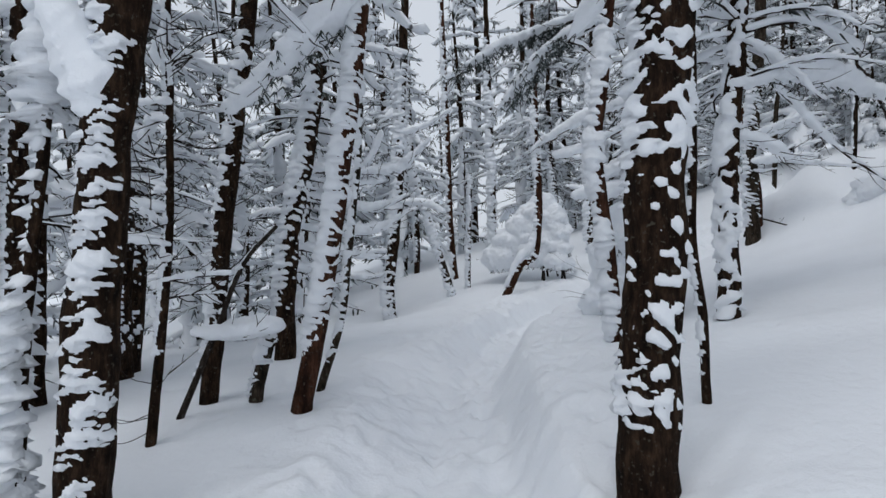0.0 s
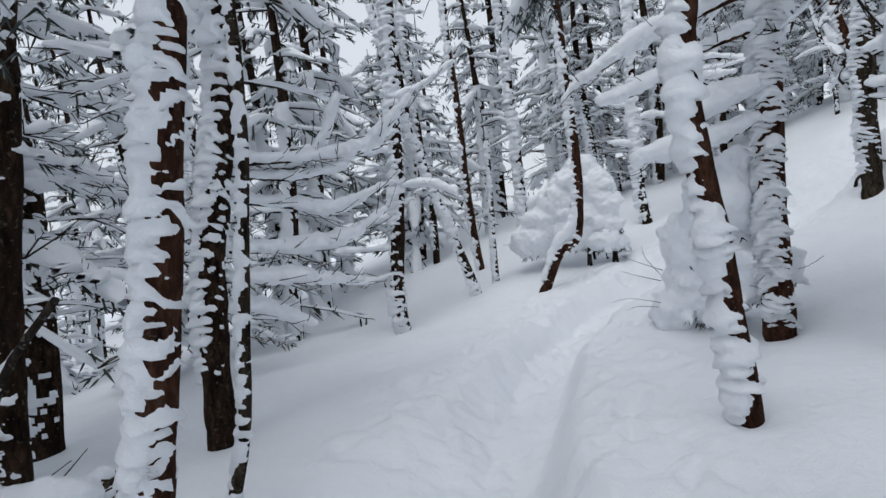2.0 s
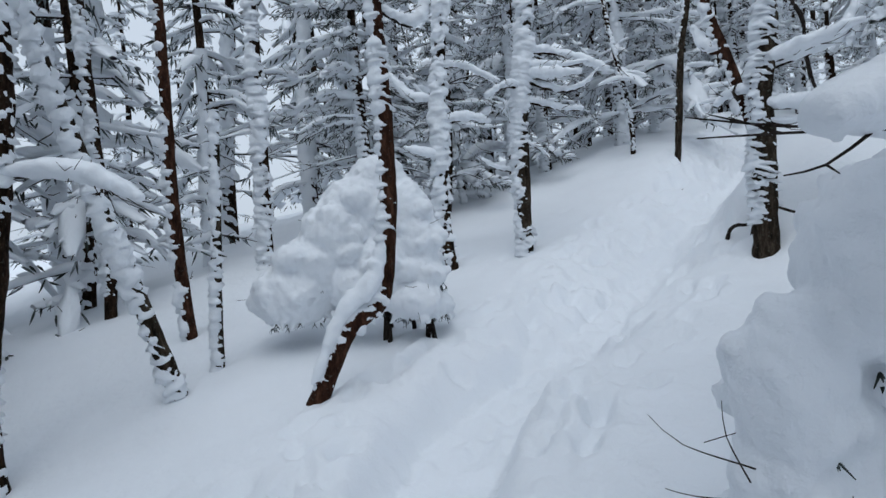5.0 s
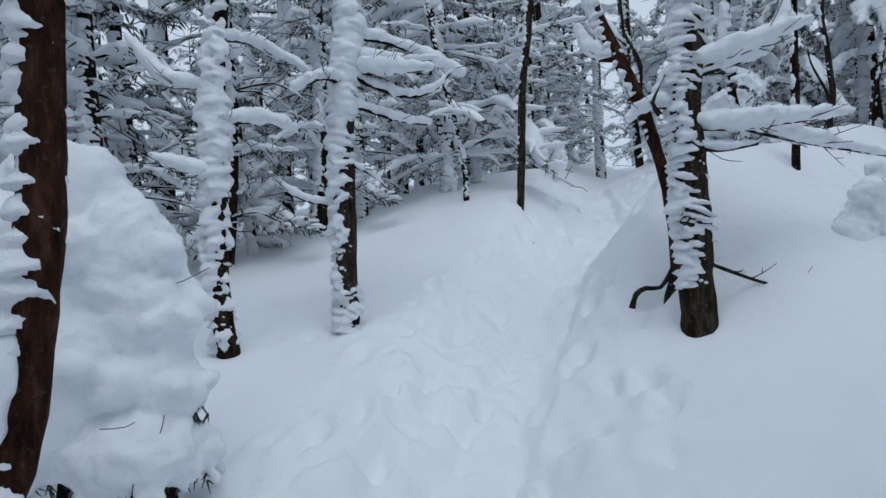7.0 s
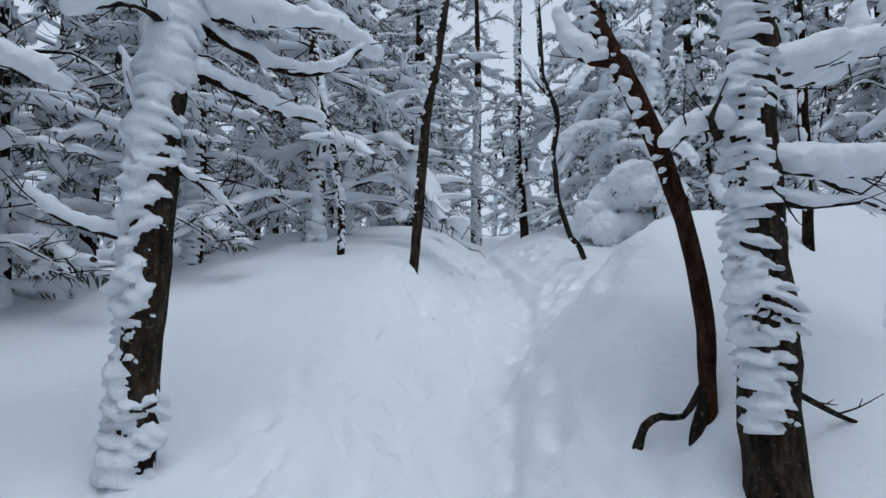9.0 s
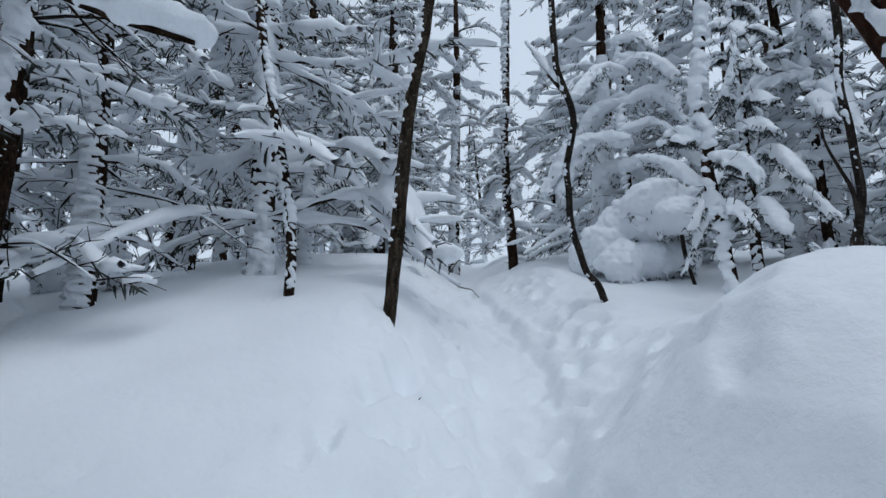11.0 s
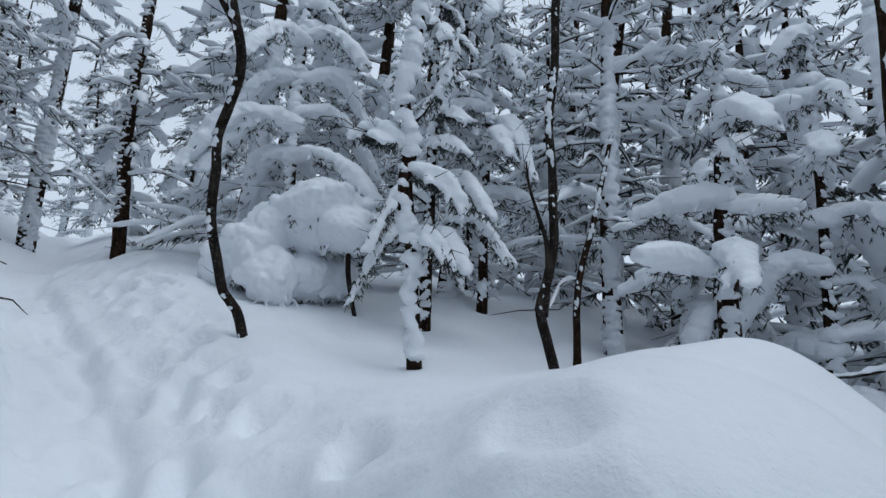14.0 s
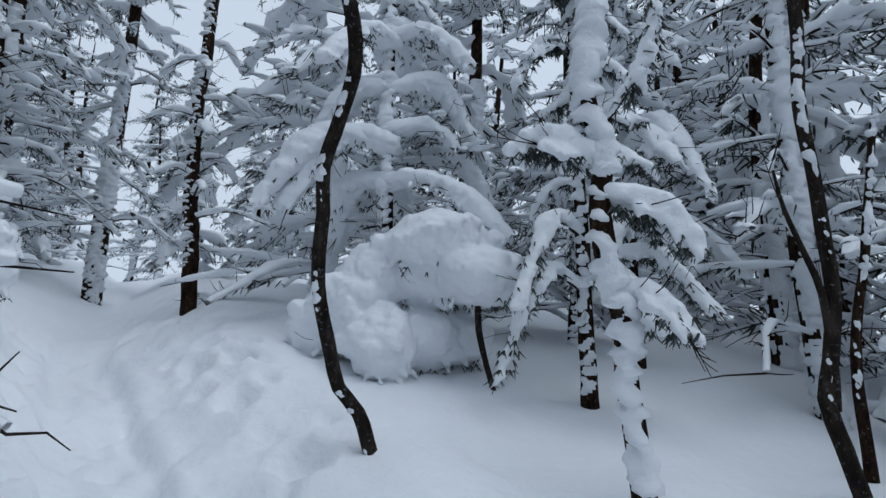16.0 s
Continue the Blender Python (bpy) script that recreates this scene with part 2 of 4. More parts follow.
class Shape:
    """Gathers the surfaces of one part."""

    def __init__(self):
        self.v, self.f, self.n = [], [], 0

    def add(self, verts, faces):
        self.v.append(np.asarray(verts, float))
        self.f.extend([[i + self.n for i in q] for q in faces])
        self.n += len(verts)

    def blob(self, centre, radii, turn=None, level=1, rough=0.12, seed=0, ragged=0.0):
        v, f = SPHERES[level]
        k = 1 + rough * wobble(v, 2.2, seed)
        if ragged:
            k = k + np.random.RandomState(seed).uniform(-ragged, ragged, len(v))
        v = v * k[:, None] * np.array(radii)
        if turn is not None:
            v = v @ np.array(turn).T
        self.add(v + np.array(centre), f)

    def tube(self, line, radii, sides=8, rough=0.0, seed=0, flat=1.0, cap=True, ragged=0.0):
        """A tube along a line; flat squeezes its height."""
        p = np.asarray(line, float)
        r = np.broadcast_to(np.asarray(radii, float), (len(p),))
        t = np.gradient(p, axis=0)
        t /= np.linalg.norm(t, axis=1)[:, None] + 1e-9
        ref = np.array([0.0, 0.0, 1.0])
        if abs(t[:, 2]).mean() > 0.75:
            ref = np.array([1.0, 0.0, 0.0])
        a = np.cross(t, ref)
        a /= np.linalg.norm(a, axis=1)[:, None] + 1e-9
        b = np.cross(a, t)
        ang = np.arange(sides) * 2 * math.pi / sides
        ring = (a[:, None, :] * np.cos(ang)[None, :, None] + b[:, None, :] * (flat * np.sin(ang))[None, :, None])
        rr = r[:, None, None] * np.ones((1, sides, 1))
        if rough:
            q = (p[:, None, :] + ring * r[:, None, None]).reshape(-1, 3)
            rr = rr * (1 + rough * wobble(q, 6.0, seed).reshape(len(p), sides, 1)
                       + 0.5 * rough * wobble(q, 25.0, seed + 1).reshape(len(p), sides, 1))
        if ragged:
            rr = rr * np.random.RandomState(seed).uniform(1 - ragged, 1 + ragged, (len(p), sides, 1))
        v = (p[:, None, :] + ring * rr).reshape(-1, 3)
        f = []
        for i in range(len(p) - 1):
            for j in range(sides):
                k = (j + 1) % sides
                f.append([i * sides + j, i * sides + k, (i + 1) * sides + k, (i + 1) * sides + j])
        if cap:
            f.append(list(range(sides))[::-1])
            f.append([(len(p) - 1) * sides + j for j in range(sides)])
        self.add(v, f)


def part(name, shape, material, parent=None, label="", voxel=0.0, smooth=2, lumpy=0.010):
    verts = np.vstack(shape.v).tolist()
    ob = mesh_object(name, verts, shape.f, material)
    if voxel:
        k = ob.modifiers.new("merge", "REMESH")
        k.mode, k.voxel_size, k.use_smooth_shade = "VOXEL", voxel, True
        if smooth:
            k = ob.modifiers.new("soften", "SMOOTH")
            k.factor, k.iterations = 0.5, smooth
        bpy.context.view_layer.update()
        done = bpy.data.meshes.new_from_object(ob.evaluated_get(bpy.context.evaluated_depsgraph_get()))
        ob.modifiers.clear()
        ob.data = done
        v, nv = np.empty(len(done.vertices) * 3), np.empty(len(done.vertices) * 3)
        done.vertices.foreach_get("co", v)
        done.vertex_normals.foreach_get("vector", nv)
        v, nv = v.reshape(-1, 3), nv.reshape(-1, 3)
        v += nv * (lumpy * (1.2 * np.abs(wobble(v, 13.0, 61)) + 0.9 * np.abs(wobble(v, 36.0, 62)) + 0.45 * np.abs(wobble(v, 75.0, 63)) - 0.8))[:, None]
        done.vertices.foreach_set("co", v.ravel())
        done.update()
    if parent:
        ob.parent = parent
    if label:
        tagged(ob, label)
    return ob


def thing(name, label, category, group="", kind=""):
    return tagged(new(name), label, category, group, kind)


def turn_to(direction, up=(0, 0, 1)):
    """Rotation whose x runs along direction and whose z is as near to up as can be."""
    x = Vector(direction).normalized()
    y = Vector(up).cross(x).normalized()
    return np.array(Matrix((x, y, x.cross(y))).transposed())


# ---- trees ----
def trunk_line(points, height):
    """Carry a measured trunk on upwards to its height and a little into the snow."""
    p = [np.array(q, float) for q in points]
    d = p[-1] - p[-2]
    d = d / np.linalg.norm(d)
    top = p[0][2] + height
    while p[-1][2] < top:
        d = d * 0.8 + np.array([0, 0, 0.2])
        d /= np.linalg.norm(d)
        p.append(p[-1] + d * 0.7)
    p.insert(0, p[0] + (p[0] - p[1]) / np.linalg.norm(p[0] - p[1]) * 0.25)
    return dense(p, 0.07)


def rime_shell(shape, line, radii, seed, spread, cover, low, high, thick=1.0, wind=WIND, step=0.014):
    """Wind-packed snow on the weather side of a stem: broken sheets made of drooping ledges."""
    far = np.concatenate([[0], np.cumsum(np.linalg.norm(np.diff(line, axis=0), axis=1))])
    z = line[:, 2] - line[0][2] - 0.25
    lo, hi = np.interp(low - 0.1, z, far), np.interp(high, z, far)
    u = np.arange(max(0, lo), hi, step)
    if len(u) < 4:
        return
    mid = np.stack([np.interp(u, far, line[:, k]) for k in range(3)], 1)
    rad = np.interp(u, far, radii)
    t = np.gradient(mid, axis=0)
    t /= np.linalg.norm(t, axis=1)[:, None] + 1e-9
    a = np.cross(t, [1.0, 0.0, 0.0])
    a /= np.linalg.norm(a, axis=1)[:, None] + 1e-9
    b = np.cross(a, t)
    n = max(9, int(6.283 * rad.max() / (step * 1.15)))
    ang = np.arange(n) * 2 * math.pi / n
    out = a[:, None, :] * np.cos(ang)[None, :, None] + b[:, None, :] * np.sin(ang)[None, :, None]
    q = (mid[:, None, :] + out * rad[:, None, None]).reshape(-1, 3)
    rel = np.arctan2(out[..., 1], out[..., 0]) - wind
    rel = (np.abs((rel + math.pi) % (2 * math.pi) - math.pi)).ravel()
    up = np.repeat(np.interp(u, far, z), n)
    warp = q + 0.02 * np.stack([wobble(q, 14.0, seed + 5), wobble(q, 14.0, seed + 6), wobble(q, 22.0, seed + 7)], 1)
    f = (1.3 * np.exp(-(rel / spread) ** 2 / 2) - 0.74 - 0.28 * min(1.2, max(0, spread - 1)) + cover + 0.62 * wobble(warp * (32, 32, 75), 1.0, seed) + 0.5 * wobble(q * (8, 8, 5), 1.0, seed + 1)
         + 0.28 * wobble(warp * (55, 55, 130), 1.0, seed + 2) + 0.25 * np.clip((up - 1.2) / 0.8, 0, 1))
    f -= np.clip((low - up) / 0.08, 0, 1) * 2
    g = np.clip(f * 2.2, 0, 1)
    deep = thick * (0.020 * g * g * (3 - 2 * g) + 0.019 * np.clip(f - 0.35, 0, 1.2) * (1 + 0.5 * wobble(q, 30.0, seed + 3)))
    deep = np.where(f > 0, deep, -0.004 - 0.04 * np.repeat(rad, n))
    v = q + out.reshape(-1, 3) * deep[:, None]
    v[:, 2] -= 0.45 * np.clip(deep, 0, 1)
    k = np.arange(len(u) * n).reshape(len(u), n)
    nxt = np.roll(k, -1, axis=1)
    quads = np.stack([k[:-1], nxt[:-1], nxt[1:], k[1:]], -1).reshape(-1, 4)
    quads = quads[(f[quads] > 0).any(axis=1)]
    if not len(quads):
        return
    used, flat = np.unique(quads, return_inverse=True)
    shape.add(v[used], flat.reshape(-1, 4).tolist())


def stem_tree(name, label, points, dia, height, bark, seed, rime=80, spread=0.75, low=0.0, high=9.0, size=1.0, thick=1.0, knobs=0, taper=0.55,
              sides=14, back=0, crown=0.0, gate=-0.4):
    """A tree stem with bark, rime on its weather side and knobs of snow."""
    r = random.Random(seed)
    weather = WIND if points[0][0] < 2.6 else WIND - 0.35 if points[0][0] < 4.6 else WIND - 0.6
    root = thing(name, label, "tree")
    line = trunk_line(points, height)
    line[4:] += 0.05 * dia * np.stack([wobble(line[4:, 2:], 9.0, seed), wobble(line[4:, 2:], 9.0, seed + 7), 0 * line[4:, 2]], 1)
    u = np.linspace(0, 1, len(line))
    radii = dia / 2 * (1 - (1 - taper) * u) * (1 + 0.06 * np.exp(-u * height / 0.15))
    s = Shape()
    s.tube(line, radii, sides, 0.07, seed, ragged=0.035)
    part("trunk", s, bark, root)
    if rime or knobs:
        s = Shape()
        cover = (rime - 110) / 200 - (gate + 0.4) * 0.8
        far = min(math.hypot(points[0][0] - px, points[0][1] - py) for px, py in TRAIL_LINE[::4])
        step = 0.013 if far < 2.2 else 0.02
        rime_shell(s, line, radii, seed * 17, spread, cover, low, high, thick * (0.55 + 4.5 * dia), weather, step)
        if back:
            rime_shell(s, line, radii, seed * 17 + 9, 1.0, back / 100 - 0.82, low, high, thick, weather + 1.6, step)
        for k in range(knobs):
            i = r.randrange(min(20, len(line) - 2), len(line))
            a = weather + r.uniform(-0.8, 0.8)
            size = r.uniform(0.5, 0.9) * min(0.07, radii[i] + 0.012)
            s.blob(line[i] + np.array([math.cos(a), math.sin(a), 0]) * radii[i] * 0.9, (size, size, size * r.uniform(0.6, 1.1)), None, 2, 0.25, r.randrange(999))
        if s.v:
            tagged(part("rime", s, RIME, root, "white wind-packed rime"), kind="stuff")
    if crown:
        shapes = Shape(), Shape(), Shape()
        grow_boughs(line, None, r, crown, line[-1][2] - 0.1, 1.25, 0.4, 0.10, 12, 15, 0.1, *shapes)
        for n, m, k in (("twigwork", TWIG, 0), ("needles", NEEDLES, 1), ("snow_load", SNOW_LOAD, 2)):
            tagged(part(n, shapes[k], m, root), kind="stuff")
    return root


def bough(root, points, thick, seed, snow=0.1, flat=0.55, twigs=10, bark=None, needles=0, voxel=0.016, lift=0.7, start=0.0, fringe=0):
    """A limb with side twigs, under a long pillow of snow."""
    r = random.Random(seed)
    line = dense(points, 0.05)
    n = len(line)
    u = np.linspace(0, 1, n)
    s = Shape()
    s.tube(line, thick * (1.05 - 0.75 * u), 7, 0.1, seed)
    for k in range(twigs):
        i = int(r.uniform(0.15, 0.98) * (n - 1))
        d = line[min(i + 1, n - 1)] - line[max(i - 1, 0)]
        d = d / (np.linalg.norm(d) + 1e-9)
        side = np.cross(d, [0, 0, 1]) * r.choice((-1, 1))
        w = d * r.uniform(0.3, 1.0) + side * r.uniform(0.2, 1.0) + np.array([0, 0, r.uniform(-0.5, 0.7)])
        w /= np.linalg.norm(w)
        ln = r.uniform(0.10, 0.34)
        bend = np.array([r.uniform(-0.3, 0.3), r.uniform(-0.3, 0.3), r.uniform(-0.1, 0.5)]) * ln
        tw = dense([line[i], line[i] + w * ln * 0.5, line[i] + w * ln + bend * 0.5], 0.06)
        s.tube(tw, np.linspace(0.004, 0.0015, len(tw)), 4)
        if r.random() < 0.5 and len(tw) > 3:
            q = tw[len(tw) // 2]
            s.tube([q, q + (w + np.array([r.uniform(-1, 1), r.uniform(-1, 1), r.uniform(-0.2, 0.8)])) * ln * 0.25], [0.003, 0.0012], 4)
    limb = part("branch", s, bark or TWIG, root)
    if snow:
        s = Shape()
        for i in range(int(start * n), n):
            prof = math.sin(math.pi * min(0.93, 0.15 + 0.8 * (i / n))) ** 0.4
            w = snow * prof * (0.9 + 0.2 * math.sin(i * 0.3 + seed) + r.uniform(-0.06, 0.06))
            c = line[i] + np.array([r.uniform(-0.01, 0.01), r.uniform(-0.01, 0.01), w * flat * lift])
            d = line[min(i + 1, n - 1)] - line[max(i - 1, 0)]
            s.blob(c, (max(0.05, w * 0.8), w, w * flat), turn_to((d[0], d[1], d[2] * 0.8)), 1, 0.13, r.randrange(999))
        for k in range(fringe):
            i = int(r.uniform(0.25, 1.0) * (n - 1))
            d = line[min(i + 1, n - 1)] - line[max(i - 1, 0)]
            d = d / (np.linalg.norm(d) + 1e-9)
            side = np.cross(d, [0, 0, 1]) * r.choice((-1, 1))
            w = side * r.uniform(0.3, 1) + d * r.uniform(0, 0.8) + np.array([0, 0, r.uniform(-1.1, -0.3)])
            w /= np.linalg.norm(w)
            at = line[i] + side * snow * r.uniform(0.4, 0.95) + np.array([0, 0, -0.1 * snow])
            s.blob(at + w * 0.03, (r.uniform(0.03, 0.07), r.uniform(0.016, 0.024), r.uniform(0.014, 0.02)), turn_to(w, (w[1], 0.3, 1)), 1, 0.3, r.randrange(999))
        part("snow_pillow", s, SNOW_LOAD, limb, "thick white pillow of snow", voxel, 4, 0.006)
    if needles:
        s = Shape()
        for k in range(int(needles * 1.5)):
            i = int(r.uniform(0.2, 1.0) * (n - 1))
            needle_tuft(s, line[i] + np.array([r.uniform(-1, 1) * snow * 0.8, r.uniform(-1, 1) * snow * 0.8, -0.3 * snow * flat]), r)
        part("needles", s, NEEDLES, limb, "grey-green needles furred with frost")
    return limb


def needle_tuft(shape, at, r, size=1.0, droop=0.7):
    """A drooping sprig of thin frosted needles."""
    for k in range(3):
        a = r.uniform(0, 6.28)
        d = np.array([math.cos(a) * (1.1 - droop), math.sin(a) * (1.1 - droop), -droop + r.uniform(-0.2, 0.45)])
        d *= size * r.uniform(0.025, 0.055) / np.linalg.norm(d)
        at = np.asarray(at, float)
        shape.tube([at, at + d * 1.2], [0.006 * size, 0.0015], 3, cap=False)


def grow_boughs(line, stem, r, first, top, reach, droop, load, tufts, whorls, dead, limbs, needles, snow, fine=True):
    """Whorls of limbs with side twigs, slabs of snow and frosted needles round a stem line."""
    step = 0.12 if fine else 0.22
    for k in range(whorls):
        h = max(first * 0.9, first + (top - first) * (k + r.uniform(-0.4, 0.4)) / whorls)
        up = max(0, (h - first) / (top - first))
        base = np.array([np.interp(h, line[:, 2], line[:, 0]), np.interp(h, line[:, 2], line[:, 1]), h])
        for j in range(r.randint(2, 4) if fine else r.randint(2, 3)):
            a = r.uniform(0, 6.28)
            ln = reach * (1 - 0.72 * up) * r.uniform(0.55, 1.15)
            d = np.array([math.cos(a), math.sin(a), 0.0])
            side = np.array([-d[1], d[0], 0])
            mid = base + d * ln * 0.55 + side * r.uniform(-0.1, 0.1) * ln + np.array([0, 0, ln * r.uniform(-0.05, 0.18) - droop * ln * 0.25])
            end = base + d * ln + side * r.uniform(-0.2, 0.2) * ln + np.array([0, 0, -droop * ln * r.uniform(0.3, 1.0)])
            b = dense([base, mid, end], step)
            n = len(b)
            limbs.tube(b[::2] if n > 4 else b, np.linspace(0.017, 0.005, len(b[::2] if n > 4 else b)), 3, cap=False)
            bare = up < dead and r.random() < 0.5
            fat = load * r.uniform(0.45, 1.25) * (0.5 if bare else 1.0)
            c = b + np.array([0, 0, fat * 0.25])
            prof = np.sin(np.linspace(0.35, 2.85, n)) ** 0.6 * (0.55 + 0.75 * np.array([r.random() for _ in c]))
            snow.tube(c, fat * prof, 7 if fine else 5, 0.22, r.randrange(999), 0.5, False, 0.3)
            for m in range((5 if fine else 2) if not bare else 2):
                i = r.randrange(n // 3, n)
                q = b[i]
                s2 = side * r.choice((-1, 1))
                l2 = ln * r.uniform(0.2, 0.5) * (1.2 - 0.5 * i / n)
                e2 = q + (s2 * r.uniform(0.4, 0.9) + d * 0.6) * l2 + np.array([0, 0, -droop * l2 * r.uniform(0, 0.8)])
                b2 = np.array([q, (q + e2) / 2 + [0, 0, 0.03], e2 + [0, 0, r.uniform(-0.02, 0.05)]])
                limbs.tube(b2, [0.007, 0.005, 0.002], 3, cap=False)
                if not bare or r.random() < 0.5:
                    c2 = dense(b2, 0.10 if fine else 0.2)[:-1] + np.array([0, 0, fat * 0.2])
                    if len(c2) > 2:
                        snow.tube(c2, r.uniform(0.45, 0.8) * fat * np.sin(np.linspace(0.6, 2.7, len(c2))), 5 if fine else 4, 0.25, r.randrange(999), 0.55, False, 0.35)
            for m in range(11 if fine else 4):
                q = b[r.randrange(n // 3, n)]
                w = side * r.uniform(-1, 1) + d * r.uniform(0.1, 1) + np.array([0, 0, r.uniform(-0.4, 0.6)])
                ll = r.uniform(0.08, 0.28)
                limbs.tube([q, q + w * ll * 0.6, q + w * ll + np.array([0, 0, r.uniform(-0.05, 0.08)])], [0.005, 0.004, 0.002] if fine else [0.008, 0.006, 0.003], 3, cap=False)
            if not bare:
                for m in range(tufts):
                    q = b[r.randrange(n // 3, n)] + side * r.uniform(-1, 1) * fat * 1.3 + d * r.uniform(-0.05, 0.08) + np.array([0, 0, -fat * 0.12])
                    x = r.uniform(0.05, 0.13) if fine else r.uniform(0.09, 0.22)
                    w = np.array([r.uniform(-0.6, 0.6), r.uniform(-0.6, 0.6), -1.0 + r.uniform(0, 0.8)]) + d * 0.5
                    w *= x / np.linalg.norm(w)
                    needles.tube([q, q + w * 0.45, q + w], [0.007, 0.009, 0.002] if fine else [0.012, 0.017, 0.003], 3, cap=False)


def conifer(name, label, seed, height, radius, first, reach, droop, load, tufts, whorls, bark, dead=0.35, group="", fine=True, rime=90):
    """A snow-laden conifer standing at the origin."""
    r = random.Random(seed)
    root = thing(name, label, "tree", group)
    trunk, limbs, needles, snow, crust = Shape(), Shape(), Shape(), Shape(), Shape()
    z = np.linspace(-0.6, height, 24)
    line = np.stack([0.07 * np.sin(z * 0.9 + seed), 0.07 * np.cos(z * 0.7 + seed), z], 1)
    rad = radius * np.clip(1 - z / (height * 1.05), 0.05, 1.1) ** 0.8
    trunk.tube(line, rad, 10 if fine else 7, 0.08, seed)
    near = dense(line, 0.07)
    rime_shell(crust, near, np.interp(near[:, 2], z, rad), seed, 1.0, 0.1, 0.2, height * 0.5, 1.3 if fine else 2.0, WIND, 0.022 if fine else 0.05)
    grow_boughs(line, z, r, first, height * 0.98, reach, droop, load, tufts, whorls, dead, limbs, needles, snow, fine)
    part("trunk", trunk, bark, root)
    for n, s, m, text in (("twigwork", limbs, TWIG, "dark twigs and limbs"), ("needles", needles, NEEDLES, "grey-green needles furred with frost"),
                          ("snow_load", snow, SNOW_LOAD, "slabs of snow along the boughs"), ("rime", crust, RIME, "scales of rime")):
        if s.v:
            tagged(part(n, s, m, root, text), kind="stuff")
    return root


def bush(name, label, lobes, seed, hang=60, stems=4, voxel=0.02, dents=0.16, needle_zone=0.75, twigs=8, cover=None):
    """A small conifer buried under lobes of snow, needles showing at the rims, held up by thin stems."""
    r = random.Random(seed)
    root = thing(name, label, "bush")
    snow, green, wood = Shape(), Shape(), Shape()
    for x, y, z, a, b in lobes:
        snow.blob((x, y, z), (a, a * r.uniform(0.85, 1.1), b), None, 3, 0.10, r.randrange(999))
        for k in range(9):
            t, p = r.uniform(0, 6.28), r.uniform(-0.5, 0.7)
            c = math.cos(p)
            s = r.uniform(0.22, 0.45) * min(a, b)
            snow.blob((x + a * 0.88 * c * math.cos(t), y + a * 0.88 * c * math.sin(t), z + b * 0.88 * math.sin(p)), (s, s, s * 0.8), None, 2, dents, r.randrange(999))
        for k in range(hang // len(lobes)):
            t = r.uniform(0, 6.28)
            d = np.array([math.cos(t) * 0.6, math.sin(t) * 0.6, -r.uniform(0.4, 1.0)])
            d /= np.linalg.norm(d)
            at = np.array([x + a * needle_zone * math.cos(t), y + a * needle_zone * math.sin(t), z - b * r.uniform(0.5, 0.85)])
            ln = r.uniform(0.04, 0.09)
            if r.random() < 0.65:
                snow.blob(at + d * ln * 0.4, (ln, 0.022, 0.02), turn_to(d, (d[1], 0.3, 1)), 2, 0.3, r.randrange(999))
            else:
                needle_tuft(green, at, r, 0.9)
        for k in range(26 if hang else 0):
            at = np.array([x + r.uniform(-0.7, 0.7) * a, y + r.uniform(-0.7, 0.7) * a, z - b * r.uniform(0.75, 1.0)])
            needle_tuft(green, at, r, 0.9)
    xs = [q for q in lobes]
    for k in range(stems):
        x, y, z, a, b = r.choice(xs)
        g = ground_z(x, y)
        one = Shape()
        one.tube(dense([(x + r.uniform(-0.1, 0.1), y + r.uniform(-0.1, 0.1), g - 0.1), (x, y, (g + z) / 2), (x + r.uniform(-0.1, 0.1), y, z)], 0.1), 0.02, 6, 0.1, k)
        part("stem", one, TWIG, root)
    for k in range(twigs):
        x, y, z, a, b = r.choice(xs)
        t = r.uniform(0, 6.28)
        d = np.array([math.cos(t), math.sin(t), r.uniform(-0.2, 0.4)])
        p = np.array([x, y, z - 0.4 * b]) + d * a * 0.8
        wood.tube(dense([p, p + d * 0.12, p + d * 0.25 + [0, 0, r.uniform(-0.05, 0.1)]], 0.06), 0.0016, 4)
    part("snow_cap", snow, cover or SNOW_LOAD, root, "rounded lobes of white snow", voxel, 4, 0.015)
    if green.v:
        tagged(part("needles", green, NEEDLES, root, "grey-green needles furred with frost"), kind="stuff")
    if wood.v:
        tagged(part("twigwork", wood, TWIG, root, "thin dark twigs"), kind="stuff")
    return root


# ---- trees beside the trail, in the order in which they are passed ----
OLD = "old spruce trunk with dark bark and rime on its weather side"
tree_a = stem_tree("spruce_tree", "thick dark spruce trunk patched with rime, beside the trail", [(0.78, 2.28, 0.55), (0.82, 2.28, 1.17), (0.85, 2.28, 1.62), (0.89, 2.28, 2.07), (0.92, 2.28, 2.53)],
                   0.24, 6, BARK, 1, 85, 1.2, 0.3, 2.6, 0.72, 0.9, 0, 0.75, back=4, gate=0.2, crown=3.0)
tree_l = stem_tree("spruce_tree", "dark bare spruce trunk with snow on a broken limb", [(-1.49, 2.34, 0.5), (-1.44, 2.34, 1.24), (-1.39, 2.34, 1.93), (-1.34, 2.34, 2.28), (-1.3, 2.34, 2.54)],
                   0.215, 6, BARK, 2, 55, 0.9, 0.1, 2.6, 0.72, 0.9, 0, 0.75, back=14, gate=0.25, crown=3.0)
